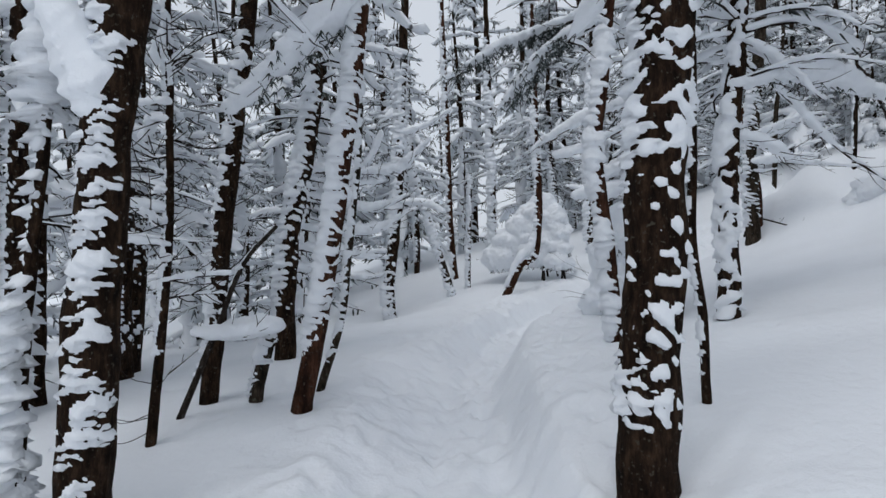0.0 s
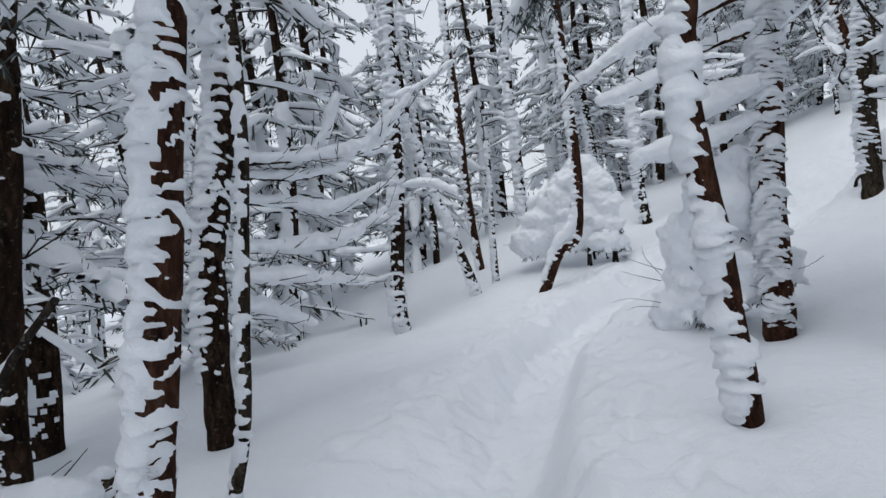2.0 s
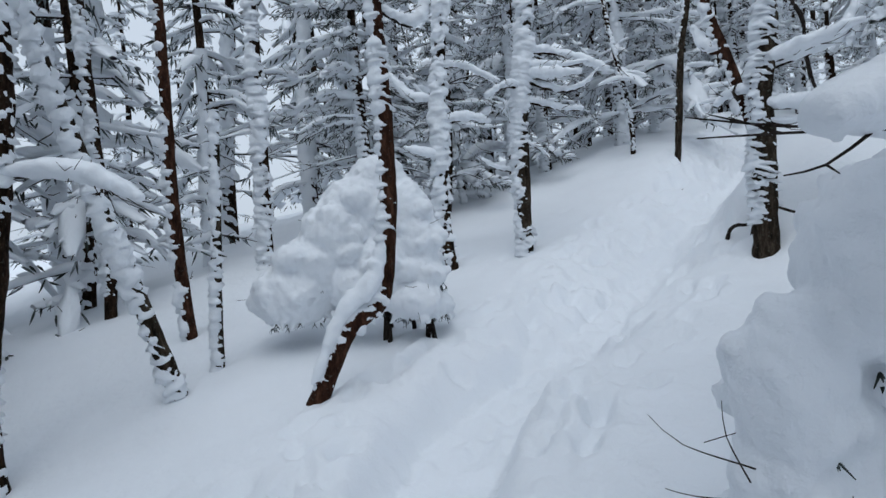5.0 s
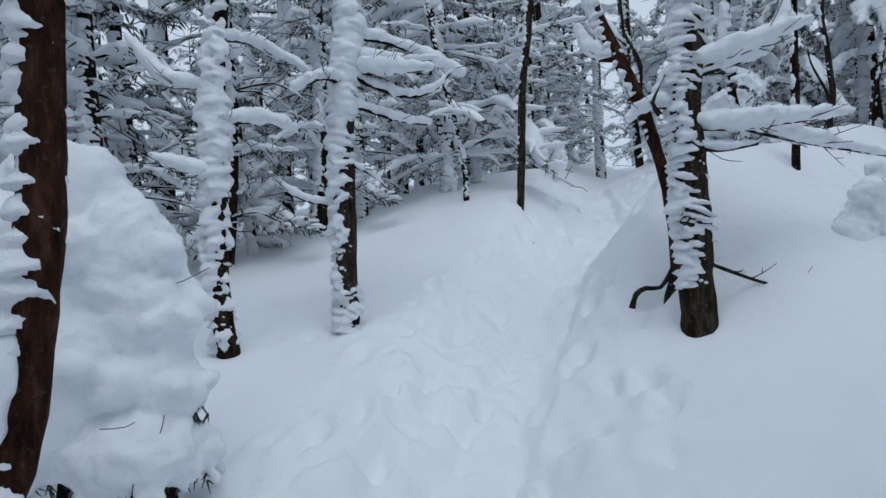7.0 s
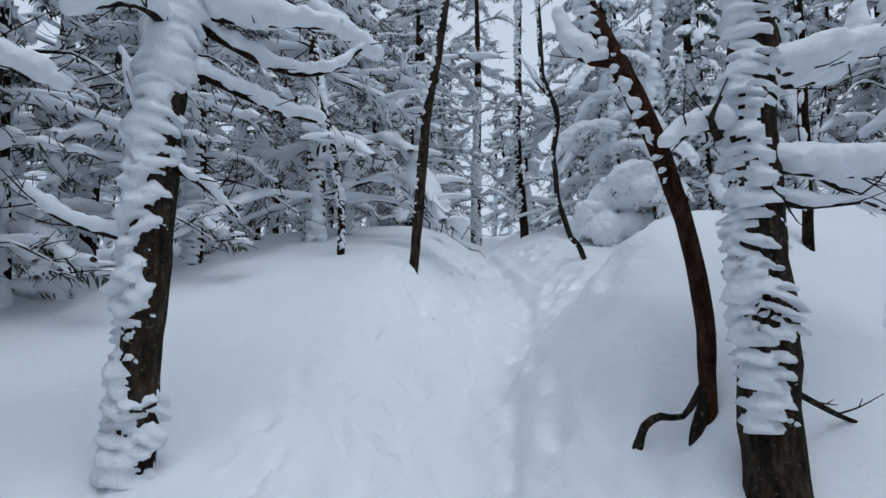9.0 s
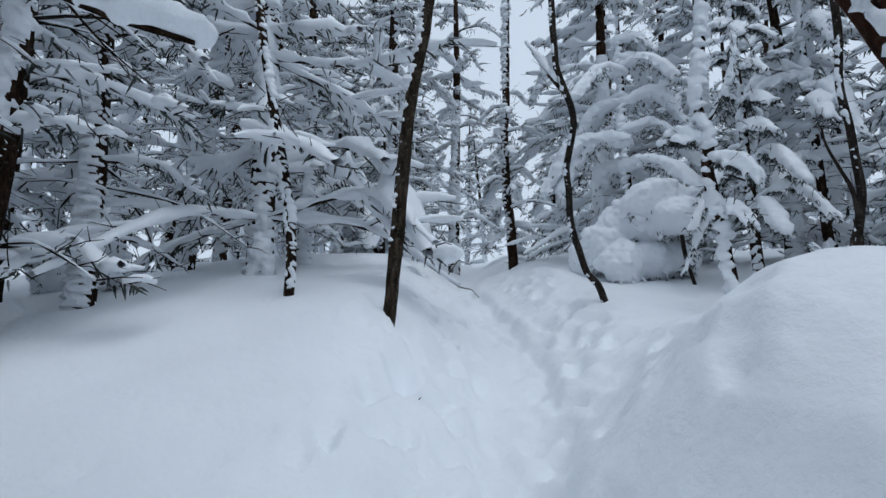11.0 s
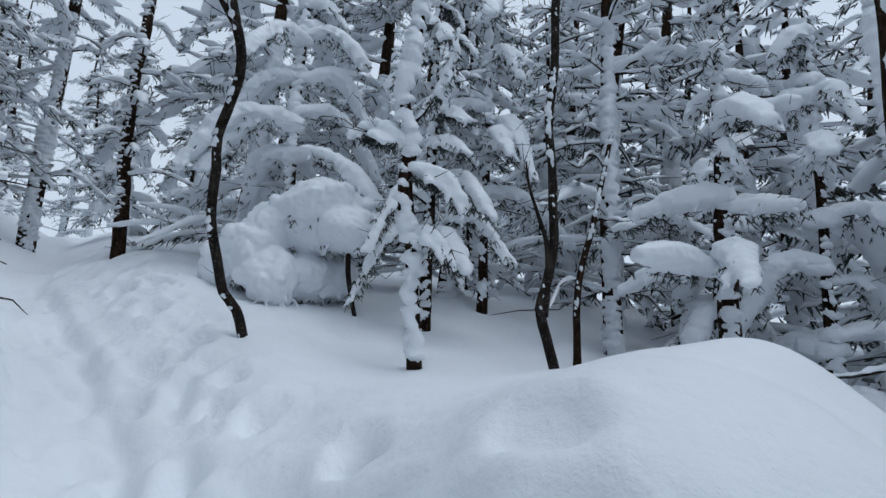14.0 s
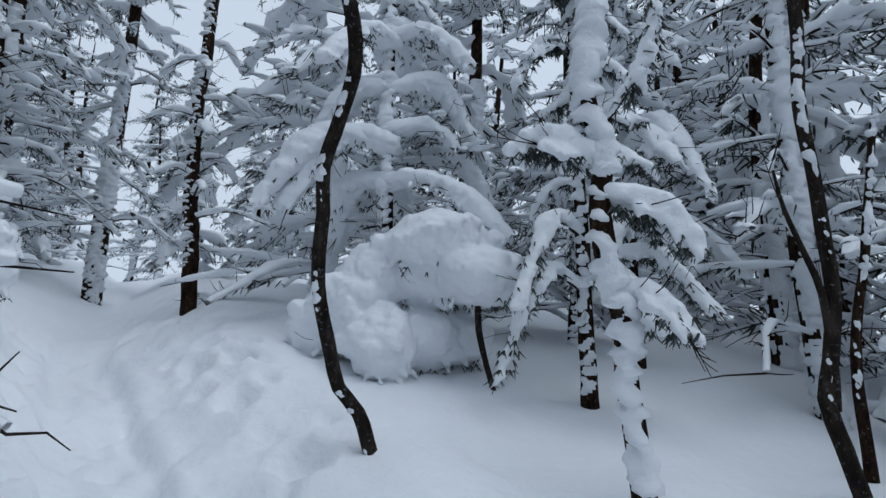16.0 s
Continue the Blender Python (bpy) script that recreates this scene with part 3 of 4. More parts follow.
tree_b = stem_tree("spruce_tree", "slender leaning spruce with a rust-brown foot", [(-0.9, 3.54, 0.64), (-0.79, 3.54, 1.13), (-0.67, 3.54, 1.75), (-0.58, 3.54, 2.28), (-0.48, 3.54, 2.95)],
                   0.13, 6, BARK_RED, 3, 130, 1.3, 0.35, 2.8, 1.1, 1.0, 2)
stem_tree("sapling", "thin crooked sapling cased in rime", [(-0.86, 4.07, 0.75), (-0.73, 4.07, 1.15), (-0.63, 4.07, 1.87), (-0.57, 4.07, 2.39), (-0.55, 4.07, 3.2)],
          0.055, 4, BARK_GREY, 4, 150, 1.8, 0.05, 2.8, 1.0, 0.7, 0)
tree_bw = stem_tree("spruce_tree", OLD, [(-1.54, 5.51, 0.7), (-1.49, 5.51, 1.64), (-1.26, 5.51, 2.72), (-1.15, 5.51, 3.82)], 0.2, 6, BARK, 5, 120, 1.3, 0.4, 3.2, 1.2, 1.2, 3, crown=3.0)
stem_tree("spruce_tree", "straight spruce trunk, dark, flecked with snow", [(-1.63, 3.93, 0.62), (-1.56, 3.93, 1.19), (-1.5, 3.93, 1.81), (-1.33, 3.93, 2.98)], 0.13, 6, BARK, 6, 90, 1.3, 0.3, 2.8, 1.1, 1.0, 3)
tree_n = stem_tree("young_spruce", "young spruce with thin tiers of twigs", [(-1.66, 3.21, 0.55), (-1.59, 3.21, 1.13), (-1.53, 3.21, 1.76), (-1.51, 3.21, 2.56), (-1.51, 3.21, 2.95)], 0.06, 2.6, BARK, 7, 70, 0.8, 0.5, 6, 1.1, 1.0, 6)
tree_o = stem_tree("dead_sapling", "bare leaning dead sapling with a snowy limb", [(-1.67, 3.6, 0.6), (-1.43, 3.6, 1.14), (-1.26, 3.6, 1.53), (-1.04, 3.6, 1.77)], 0.045, 1.05, TWIG, 8, 12, 0.7, 0.2, 3, 0.9, 1.0, 0)
stem_tree("stump", "short leaning broken stem plastered with snow", [(-1.31, 3.91, 0.55), (-1.27, 3.91, 0.8), (-1.17, 3.91, 1.1)], 0.10, 0.4, BARK_GREY, 34, 150, 1.8, 0.0, 2, 1, 1.3, 2, 0.8)
stem_tree("spruce_tree", "dark spruce trunk with snow banked at its foot", [(-2.91, 3.88, 0.5), (-2.9, 3.88, 1.4), (-2.85, 3.88, 2.8)], 0.15, 6, BARK, 35, 105, 1.3, 0.2, 3, 1, 1.3, 4, crown=1.9)
stem_tree("spruce_tree", "slim spruce trunk streaked with rime", [(-3.02, 4.24, 0.5), (-3.0, 4.24, 1.5), (-2.95, 4.24, 2.8)], 0.115, 6, BARK, 36, 120, 1.5, 0.2, 3, 1, 1.3, 4, crown=2.1)
stem_tree("spruce_tree", "stout dark spruce trunk with ledges of rime", [(-3.13, 5.54, 0.45), (-3.1, 5.54, 1.6), (-3.0, 5.54, 3.0)], 0.2, 6, BARK, 37, 110, 1.4, 0.3, 3.4, 1, 1.2, 2, crown=2.2)
tree_c = stem_tree("spruce_tree", "spruce trunk ringed with ledges of rime", [(-0.88, 9.54, 0.55), (-0.91, 9.54, 1.13), (-0.8, 9.53, 1.98), (-0.7, 9.52, 2.84), (-0.63, 9.52, 3.99), (-0.58, 9.51, 4.56)],
                   0.2, 7, BARK, 9, 140, 2.0, 0.0, 4.5, 1.2, 1.2, 0)
stem_tree("leaning_birch", "leaning pale stem cased in rime", [(0.14, 9.87, 0.95), (-0.08, 9.89, 1.77), (-0.3, 9.9, 2.52), (-0.46, 9.92, 3.08)], 0.13, 3.6, BARK_GREY, 10, 170, 1.6, 0.0, 6, 1.0, 1.0, 3)
stem_tree("sapling", "short upright sapling cased in rime", [(0.42, 10.16, 0.85), (0.46, 10.16, 1.61), (0.51, 10.15, 2.38)], 0.09, 2.0, BARK_GREY, 11, 150, 1.5, 0.0, 6, 1.0, 1.0, 3)
stem_tree("spruce_tree", "slim red-brown stem with snow knobs", [(0.23, 11.01, 1.1), (0.17, 11.01, 2.3), (0.18, 11.01, 3.54), (0.17, 11.01, 4.27)], 0.12, 6, BARK_RED, 12, 60, 1.2, 0.0, 6, 1.2, 1.2, 10)
tree_e = stem_tree("bent_tree", "stem bent at the foot, snow lying along its bend", [(1.01, 9.05, 1.0), (1.21, 9.03, 1.39), (1.44, 9.02, 1.57), (1.52, 9.01, 2.0), (1.55, 9.01, 2.7), (1.54, 9.01, 3.52), (1.54, 9.01, 4.33)],
                   0.13, 5, BARK_RED, 13, 130, 0.55, 0.0, 6, 1.0, 1.0, 4)
tree_f = stem_tree("spruce_tree", "leaning dark stem with rime down one side", [(1.33, 4.46, 0.78), (1.31, 4.46, 1.23), (1.28, 4.46, 1.65), (1.23, 4.45, 2.03), (1.22, 4.45, 2.47), (1.27, 4.46, 2.74)],
                   0.12, 5, BARK_RED, 14, 160, 1.0, 0.1, 2.6, 1.2, 1.2, 3)
stem_tree("sapling", "thin dark sapling behind a thick trunk", [(1.26, 2.8, 0.82), (1.26, 2.8, 1.2), (1.22, 2.8, 1.56), (1.24, 2.8, 1.92)], 0.05, 3.5, BARK, 15, 100, 0.9, 0.1, 2.4, 1.0, 0.8, 0)
tree_hb = stem_tree("spruce_tree", "spruce trunk ringed with ledges of rime", [(2.4, 4.85, 0.92), (2.43, 4.85, 1.73), (2.47, 4.85, 2.4), (2.54, 4.85, 2.94)], 0.19, 6, BARK, 16, 105, 1.9, 0.05, 2.8, 1.2, 1.1, 0, crown=3.0)
tree_hc = stem_tree("spruce_tree", "stout spruce plastered with rime above a buried bush", [(2.23, 5.96, 0.8), (2.27, 5.97, 1.68), (2.32, 5.97, 2.32), (2.35, 5.97, 2.95)], 0.2, 6, BARK_RED, 17, 110, 2.2, 0.1, 2.8, 1.1, 1.0, 2, crown=3.3)
tree_i = stem_tree("spruce_tree", "spruce trunk ringed with ledges of rime", [(2.92, 11.16, 1.6), (2.88, 11.2, 2.2), (2.91, 11.17, 3.02), (2.92, 11.17, 3.71), (2.96, 11.14, 4.17)], 0.15, 7, BARK, 18, 190, 1.6, 0.05, 4, 1.25, 1.4, 2)
tree_j = stem_tree("spruce_tree", "spruce with rime, broken stubs and snowy boughs", [(3.69, 10.84, 1.62), (3.7, 10.83, 2.3), (3.71, 10.82, 3.02), (3.76, 10.78, 3.74), (3.8, 10.75, 4.22)], 0.175, 7, BARK_GREY, 19, 175, 1.45, 0.0, 3.4, 1.2, 1.2, 3, gate=-0.3)
tree_r = stem_tree("spruce_tree", "stout spruce above a snow hollow, rime on one side", [(4.72, 8.7, 1.6), (4.73, 8.69, 2.12), (4.74, 8.69, 2.57), (4.74, 8.68, 3.06), (4.79, 8.64, 3.51)], 0.215, 6, BARK_GREY, 20, 110, 1.05, 0.3, 2.6, 1.2, 1.0, 3, gate=-0.3)
tree_rl = stem_tree("leaning_birch", "crooked red-brown stem rising from a snow hollow", [(4.98, 8.93, 1.66), (4.98, 8.92, 1.99), (4.98, 8.92, 2.29), (4.98, 8.94, 2.53), (4.98, 8.99, 2.79), (4.98, 9.05, 3.03), (4.98, 9.18, 3.41), (4.98, 9.37, 3.88)],
                    0.058, 3.2, BARK_RED, 21, 45, 0.6, 1.2, 6, 1.0, 1.0, 2, 2.2)
stem_tree("sapling", "short dark stem on the open slope", [(6.15, 8.49, 2.52), (6.17, 8.47, 2.86)], 0.065, 3.0, BARK, 22, 50, 0.7, 0.4, 6, 1.0, 1.0, 5)
stem_tree("sapling", "dark sapling bowed to the slope under snow", [(5.85, 8.05, 1.95), (5.98, 7.92, 2.4), (6.2, 7.72, 2.72), (6.5, 7.5, 2.95)], 0.07, 1.1, BARK, 32, 20, 0.8, 0.2, 2, 1.0, 1.0, 2)
tree_s = stem_tree("slim_tree", "slim bare grey-brown stem beside the trail", [(6.78, 11.6, 2.8), (6.8, 11.55, 3.41), (6.81, 11.5, 3.99), (6.83, 11.45, 4.47), (6.85, 11.4, 4.76)], 0.1, 5, BARK_GREY, 23, 5, 0.6, 0.4, 6, 0.9, 1.0, 5, 0.8)
tree_t = stem_tree("slim_tree", "slim dark stem with snow on its lee", [(6.78, 12.49, 3.0), (6.78, 12.49, 3.46), (6.76, 12.57, 3.99), (6.72, 12.68, 4.51), (6.69, 12.78, 5.01)], 0.08, 4.5, BARK, 24, 14, 0.6, 0.1, 6, 0.9, 0.8, 3, 0.8, back=16)
tree_v = stem_tree("spruce_tree", "dark upright spruce stem with knobs of snow", [(11.9, 12.59, 3.9), (11.9, 12.63, 4.65), (11.9, 12.69, 5.75), (11.9, 12.65, 6.73)], 0.165, 6, BARK, 33, 12, 0.9, 0.5, 5, 1.3, 1.2, 8, 0.5, sides=10)
tree_y = stem_tree("crooked_sapling", "crooked thin dark sapling that forks high up", [(8.75, 10.55, 3.02), (8.75, 10.62, 3.22), (8.75, 10.71, 3.33), (8.72, 10.75, 3.48), (8.63, 10.79, 3.7), (8.54, 10.79, 3.89), (8.47, 10.77, 4.06), (8.38, 10.76, 4.23), (8.28, 10.68, 4.42), (8.2, 10.63, 4.55), (8.13, 10.62, 4.66), (8.05, 10.64, 4.77), (7.91, 10.68, 4.96), (7.91, 10.69, 5.2)],
                   0.064, 3.6, TWIG, 25, 0, 0.6, 0, 6, 1, 1, 1, 0.7)
tree_z = stem_tree("young_spruce", "young spruce stem hung with frosted clumps of snow", [(8.36, 9.5, 2.84), (8.36, 9.51, 3.07), (8.36, 9.54, 3.32), (8.36, 9.54, 3.58), (8.36, 9.59, 3.79), (8.36, 9.62, 4.06), (8.36, 9.59, 4.32), (8.36, 9.65, 4.57), (8.36, 9.63, 4.82), (8.36, 9.6, 5.01)],
                   0.10, 4, BARK, 26, 115, 1.2, 0.12, 3, 1.3, 1.4, 12)
tree_aa = stem_tree("crooked_sapling", "thin dark sapling with a crook at its foot", [(8.38, 8.62, 2.88), (8.38, 8.68, 3.11), (8.38, 8.73, 3.3), (8.38, 8.69, 3.44), (8.38, 8.64, 3.7), (8.38, 8.65, 4.0), (8.38, 8.66, 4.24), (8.38, 8.68, 4.56), (8.38, 8.65, 4.89), (8.38, 8.64, 5.24)],
                    0.066, 4, TWIG, 27, 3, 0.6, 0.4, 6, 0.8, 1, 1, 0.7)
tree_ab = stem_tree("sapling", "thin sapling under clumps of snow", [(8.64, 8.38, 2.98), (8.64, 8.38, 3.37), (8.64, 8.36, 3.56), (8.64, 8.32, 3.73), (8.64, 8.26, 3.95)], 0.055, 1.0, BARK, 28, 25, 0.8, 0.2, 6, 1.0, 1, 4)
tree_ad = stem_tree("spruce_tree", "dark leaning trunk below the mound", [(7.6, 6.55, 2.4), (7.6, 6.69, 2.87), (7.6, 6.79, 3.22), (7.6, 6.84, 3.47), (7.6, 6.87, 3.8)], 0.10, 2.6, BARK, 29, 130, 1.6, 0.55, 6, 1.2, 1.6, 8)
stem_tree("spruce_tree", "spruce trunk ringed with ledges of rime", [(1.11, 12.78, 1.55), (1.16, 12.78, 2.8), (1.16, 12.78, 3.98)], 0.17, 7, BARK, 30, 150, 1.5, 0, 5, 1.4, 1.4, 0)
stem_tree("spruce_tree", "spruce trunk ringed with ledges of rime", [(-0.58, 12.5, 1.25), (-0.55, 12.5, 2.13), (-0.59, 12.5, 3.26)], 0.13, 7, BARK, 31, 110, 1.5, 0.3, 5, 1.4, 1.4, 0)

# ---- snowy limbs of those trees ----
r = random.Random(91)
for k in range(16):
    h = 1.35 + k * 0.1
    a = r.uniform(0, 6.28)
    ln = r.uniform(0.25, 0.45)
    b = np.array([-1.57 + 0.03 * k / 8, 3.21, h])
    d = np.array([math.cos(a), math.sin(a), 0])
    bough(tree_n, [b, b + d * ln * 0.5 + [0, 0, 0.02], b + d * ln + [0, 0, r.uniform(-0.08, 0.06)]], 0.006, 600 + k, r.uniform(0.03, 0.055), 0.7, 8, voxel=0.014)
for k in range(10):
    h = 4.9 + k * 0.22
    a = r.uniform(0, 6.28)
    ln = r.uniform(0.5, 0.9) * (1 - 0.04 * k)
    b = np.array([11.9, 12.65, h])
    d = np.array([math.cos(a), math.sin(a), 0])
    bough(tree_v, [b, b + d * ln * 0.5 + [0, 0, 0.05], b + d * ln + [0, 0, -0.1]], 0.012, 630 + k, r.uniform(0.07, 0.1), 0.6, 8, voxel=0.03)
for k, pts in enumerate([[(1.27, 4.5, 3.35), (0.9, 4.75, 3.2), (0.55, 4.95, 2.78)], [(1.27, 4.5, 3.45), (0.7, 5.0, 3.4), (0.1, 5.1, 3.15)], [(1.27, 4.5, 3.5), (0.95, 5.1, 3.35), (0.75, 5.3, 2.95)]]):
    bough(tree_f, pts, 0.016, 190 + k, 0.13, 0.4, 12, needles=130)
bough(tree_b, [(-0.45, 3.54, 3.14), (-0.67, 3.54, 2.96), (-0.96, 3.54, 2.75), (-1.28, 3.54, 2.48)], 0.02, 101, 0.17, 0.6, 14, needles=60)
bough(tree_l, [(-1.36, 2.34, 2.12), (-1.4, 2.3, 2.24), (-1.46, 2.28, 2.43), (-1.55, 2.25, 2.66)], 0.02, 102, 0.12, 1.1, 4, lift=0.3)
bough(tree_hc, [(2.3, 5.96, 2.93), (1.88, 5.98, 2.81), (1.5, 6.01, 2.62), (1.23, 6.04, 2.58)], 0.022, 103, 0.085, 0.8, 8, BARK_RED)
bough(tree_hc, [(2.33, 5.97, 3.2), (1.71, 6.0, 3.0), (1.39, 6.02, 2.87), (1.11, 6.04, 2.74), (1.01, 6.05, 2.66)], 0.024, 104, 0.10, 0.8, 8, BARK_RED)
bough(tree_hc, [(2.25, 5.97, 2.3), (1.8, 5.99, 2.15), (1.43, 6.02, 2.13)], 0.014, 105, 0.13, 0.75, 5)
bough(tree_hc, [(2.25, 5.96, 2.52), (1.96, 5.98, 2.41), (1.79, 5.99, 2.34)], 0.014, 106, 0.15, 0.7, 5)
for k, (pts, w) in enumerate([
        ([(-1.5, 5.6, 2.25), (-1.03, 5.9, 2.14), (-0.71, 5.88, 2.06), (-0.3, 5.84, 2.2)], 0.10),
        ([(-1.5, 5.6, 1.9), (-0.93, 5.89, 1.82), (-0.61, 5.87, 1.87), (-0.35, 5.85, 2.02)], 0.11),
        ([(-1.5, 5.6, 1.7), (-0.94, 5.9, 1.59), (-0.6, 5.87, 1.56)], 0.11),
        ([(-1.5, 5.6, 1.5), (-1.27, 5.92, 1.39), (-0.98, 5.9, 1.29)], 0.12),
        ([(-1.4, 5.6, 2.5), (-0.98, 5.9, 2.42), (-0.74, 5.88, 2.54), (-0.6, 5.87, 2.83)], 0.10),
        ([(-1.4, 5.6, 2.45), (-0.52, 5.86, 2.44), (-0.3, 5.85, 2.56), (-0.1, 5.83, 2.75)], 0.10),
        ([(-1.4, 5.6, 2.4), (-0.98, 5.9, 2.33), (-0.59, 5.87, 2.36)], 0.09)]):
    bough(tree_bw, pts, 0.016, 110 + k, w, 0.62, 16)
for k, pts in enumerate([[(-0.73, 9.53, 3.62), (-0.27, 9.49, 3.74), (0.2, 9.45, 4.01)], [(-0.8, 9.54, 2.1), (-1.25, 9.57, 2.06), (-1.65, 9.6, 2.02)],
                         [(-0.86, 9.54, 1.7), (-1.26, 9.57, 1.71), (-1.66, 9.6, 1.73)], [(-0.88, 9.54, 1.35), (-1.28, 9.57, 1.28), (-1.68, 9.6, 1.33)],
                         [(-0.75, 9.53, 2.5), (-0.3, 9.3, 2.45), (0.05, 9.2, 2.3)], [(-0.7, 9.53, 3.0), (-1.2, 9.3, 2.95), (-1.6, 9.2, 2.8)]]):
    bough(tree_c, pts, 0.018, 120 + k, 0.12, 0.6, 12, voxel=0.022)
for k, (pts, w, tw) in enumerate([
        ([(4.75, 8.66, 2.93), (5.21, 8.31, 2.77), (5.64, 7.98, 2.66), (5.85, 7.81, 2.61)], 0.10, 14),
        ([(4.76, 8.66, 3.15), (5.18, 8.34, 3.33), (5.32, 8.23, 3.67)], 0.11, 8),
        ([(4.74, 8.68, 2.85), (4.86, 8.45, 2.81), (5.02, 8.2, 2.81), (5.2, 7.95, 2.83)], 0.12, 8),
        ([(4.76, 8.63, 3.2), (4.91, 8.38, 3.26), (5.07, 8.1, 3.37)], 0.13, 8),
        ([(4.72, 8.68, 2.74), (4.81, 8.54, 2.69), (4.92, 8.35, 2.7)], 0.07, 6),
        ([(4.74, 8.7, 2.98), (4.63, 8.84, 2.99), (4.56, 8.96, 2.92)], 0.12, 4)]):
    bough(tree_r, pts, 0.018, 130 + k, w, 0.55, tw)
bough(tree_r, [(4.76, 8.64, 2.03), (5.05, 8.46, 1.9), (5.2, 8.29, 1.83), (5.3, 8.12, 1.77), (5.42, 7.95, 1.82)], 0.012, 137, 0, 0.6, 6)
bough(tree_r, [(4.6, 8.78, 2.93), (4.56, 8.8, 3.0), (4.57, 8.76, 3.08)], 0.016, 138, 0, twigs=3)
for k, (pts, w, b) in enumerate([
        ([(3.76, 10.78, 3.73), (4.08, 10.53, 3.69), (4.27, 10.38, 3.7)], 0.09, BARK), ([(3.74, 10.78, 3.38), (4.06, 10.55, 3.24), (4.22, 10.42, 3.2)], 0.085, BARK),
        ([(3.71, 10.82, 2.6), (3.62, 10.96, 2.63), (3.47, 11.05, 2.68), (3.37, 11.15, 2.77)], 0.075, TWIG), ([(3.7, 10.83, 2.96), (3.63, 10.89, 3.17), (3.58, 10.93, 3.39)], 0.045, BARK),
        ([(3.76, 10.78, 3.6), (4.07, 10.54, 3.43), (4.26, 10.39, 3.46), (4.38, 10.3, 3.6)], 0.06, BARK),
        ([(3.8, 10.74, 3.62), (3.9, 10.5, 3.56), (4.06, 10.22, 3.53)], 0.10, BARK), ([(3.74, 10.76, 2.92), (3.83, 10.61, 2.81), (3.87, 10.54, 2.72)], 0.035, BARK),
        ([(3.78, 10.76, 3.9), (4.1, 10.6, 3.85), (4.5, 10.3, 3.6)], 0.10, BARK), ([(3.74, 10.8, 3.5), (3.5, 10.7, 3.5), (3.3, 10.8, 3.4)], 0.10, TWIG)]):
    bough(tree_j, pts, 0.022, 140 + k, w, 0.7, 7, b)
for k, pts in enumerate([[(2.92, 11.17, 3.44), (2.64, 11.39, 3.5), (2.47, 11.52, 3.79)], [(2.9, 11.17, 3.2), (3.2, 11.0, 3.2), (3.35, 10.9, 3.15)],
                         [(2.9, 11.17, 2.8), (2.65, 11.2, 2.85), (2.5, 11.2, 2.9)], [(2.92, 11.17, 3.8), (3.2, 11.1, 3.8), (3.5, 10.9, 3.6)]]):
    bough(tree_i, pts, 0.014, 150 + k, 0.09, 0.7, 8)
for k, pts in enumerate([[(2.51, 4.85, 3.23), (2.92, 4.85, 2.87), (3.38, 4.85, 2.37), (3.79, 4.85, 2.07)], [(2.54, 4.85, 2.89), (3.03, 4.9, 2.97), (3.51, 4.95, 2.9), (4.08, 5.0, 2.78)],
                         [(2.51, 4.85, 3.37), (2.79, 4.7, 3.12), (3.11, 4.6, 2.72)], [(2.48, 4.85, 2.5), (2.8, 4.9, 2.4), (3.0, 4.9, 2.3)]]):
    bough(tree_hb, pts, 0.017, 160 + k, (0.06, 0.2, 0.07, 0.1)[k], 0.6, 14, needles=(0, 30, 0, 0)[k])
bough(tree_y, [(8.05, 10.64, 4.77), (7.91, 10.76, 4.94), (7.91, 10.93, 5.25)], 0.02, 170, 0.05, 0.8, 6)
bough(tree_aa, [(8.38, 8.70, 3.25), (8.38, 8.68, 3.45), (8.38, 8.69, 3.72), (8.38, 8.75, 3.91), (8.38, 8.81, 4.09), (8.39, 8.83, 4.26)], 0.022, 171, 0, twigs=4)
for k, (pts, w) in enumerate([([(8.37, 9.57, 4.45), (8.32, 9.4, 4.71), (8.29, 9.33, 5.04)], 0.05), ([(8.37, 9.58, 4.1), (8.3, 9.38, 4.02), (8.26, 9.25, 3.85)], 0.085),
                              ([(8.37, 9.59, 4.24), (8.44, 9.82, 4.37), (8.47, 9.96, 4.33)], 0.09), ([(8.37, 9.58, 3.7), (8.27, 9.42, 3.66), (8.2, 9.33, 3.5)], 0.07)]):
    bough(tree_z, pts, 0.012, 175 + k, w, 0.75, 10, needles=60, fringe=40)
bough(tree_o, [(-1.55, 3.6, 1.09), (-1.38, 3.6, 1.07), (-1.09, 3.6, 1.1)], 0.014, 181, 0.14, 0.6, 8)
bough(tree_e, [(0.98, 9.03, 1.08), (1.17, 9.02, 1.45), (1.38, 9.0, 1.66), (1.46, 9.0, 1.9)], 0.03, 186, 0.085, 0.9, 0, BARK_RED, lift=0.6)
bough(tree_e, [(1.54, 9.01, 3.5), (1.8, 8.99, 3.4), (1.92, 8.98, 3.67)], 0.016, 182, 0.06, 0.8, 6)
bough(tree_rl, [(4.98, 9.22, 3.5), (4.93, 9.38, 3.55), (4.9, 9.48, 3.75)], 0.025, 183, 0.07, 0.9, 3, BARK_RED)
bough(tree_ad, [(7.65, 6.7, 3.1), (7.74, 7.09, 2.98), (7.8, 7.3, 2.95)], 0.02, 184, 0.04, 0.7, 4)

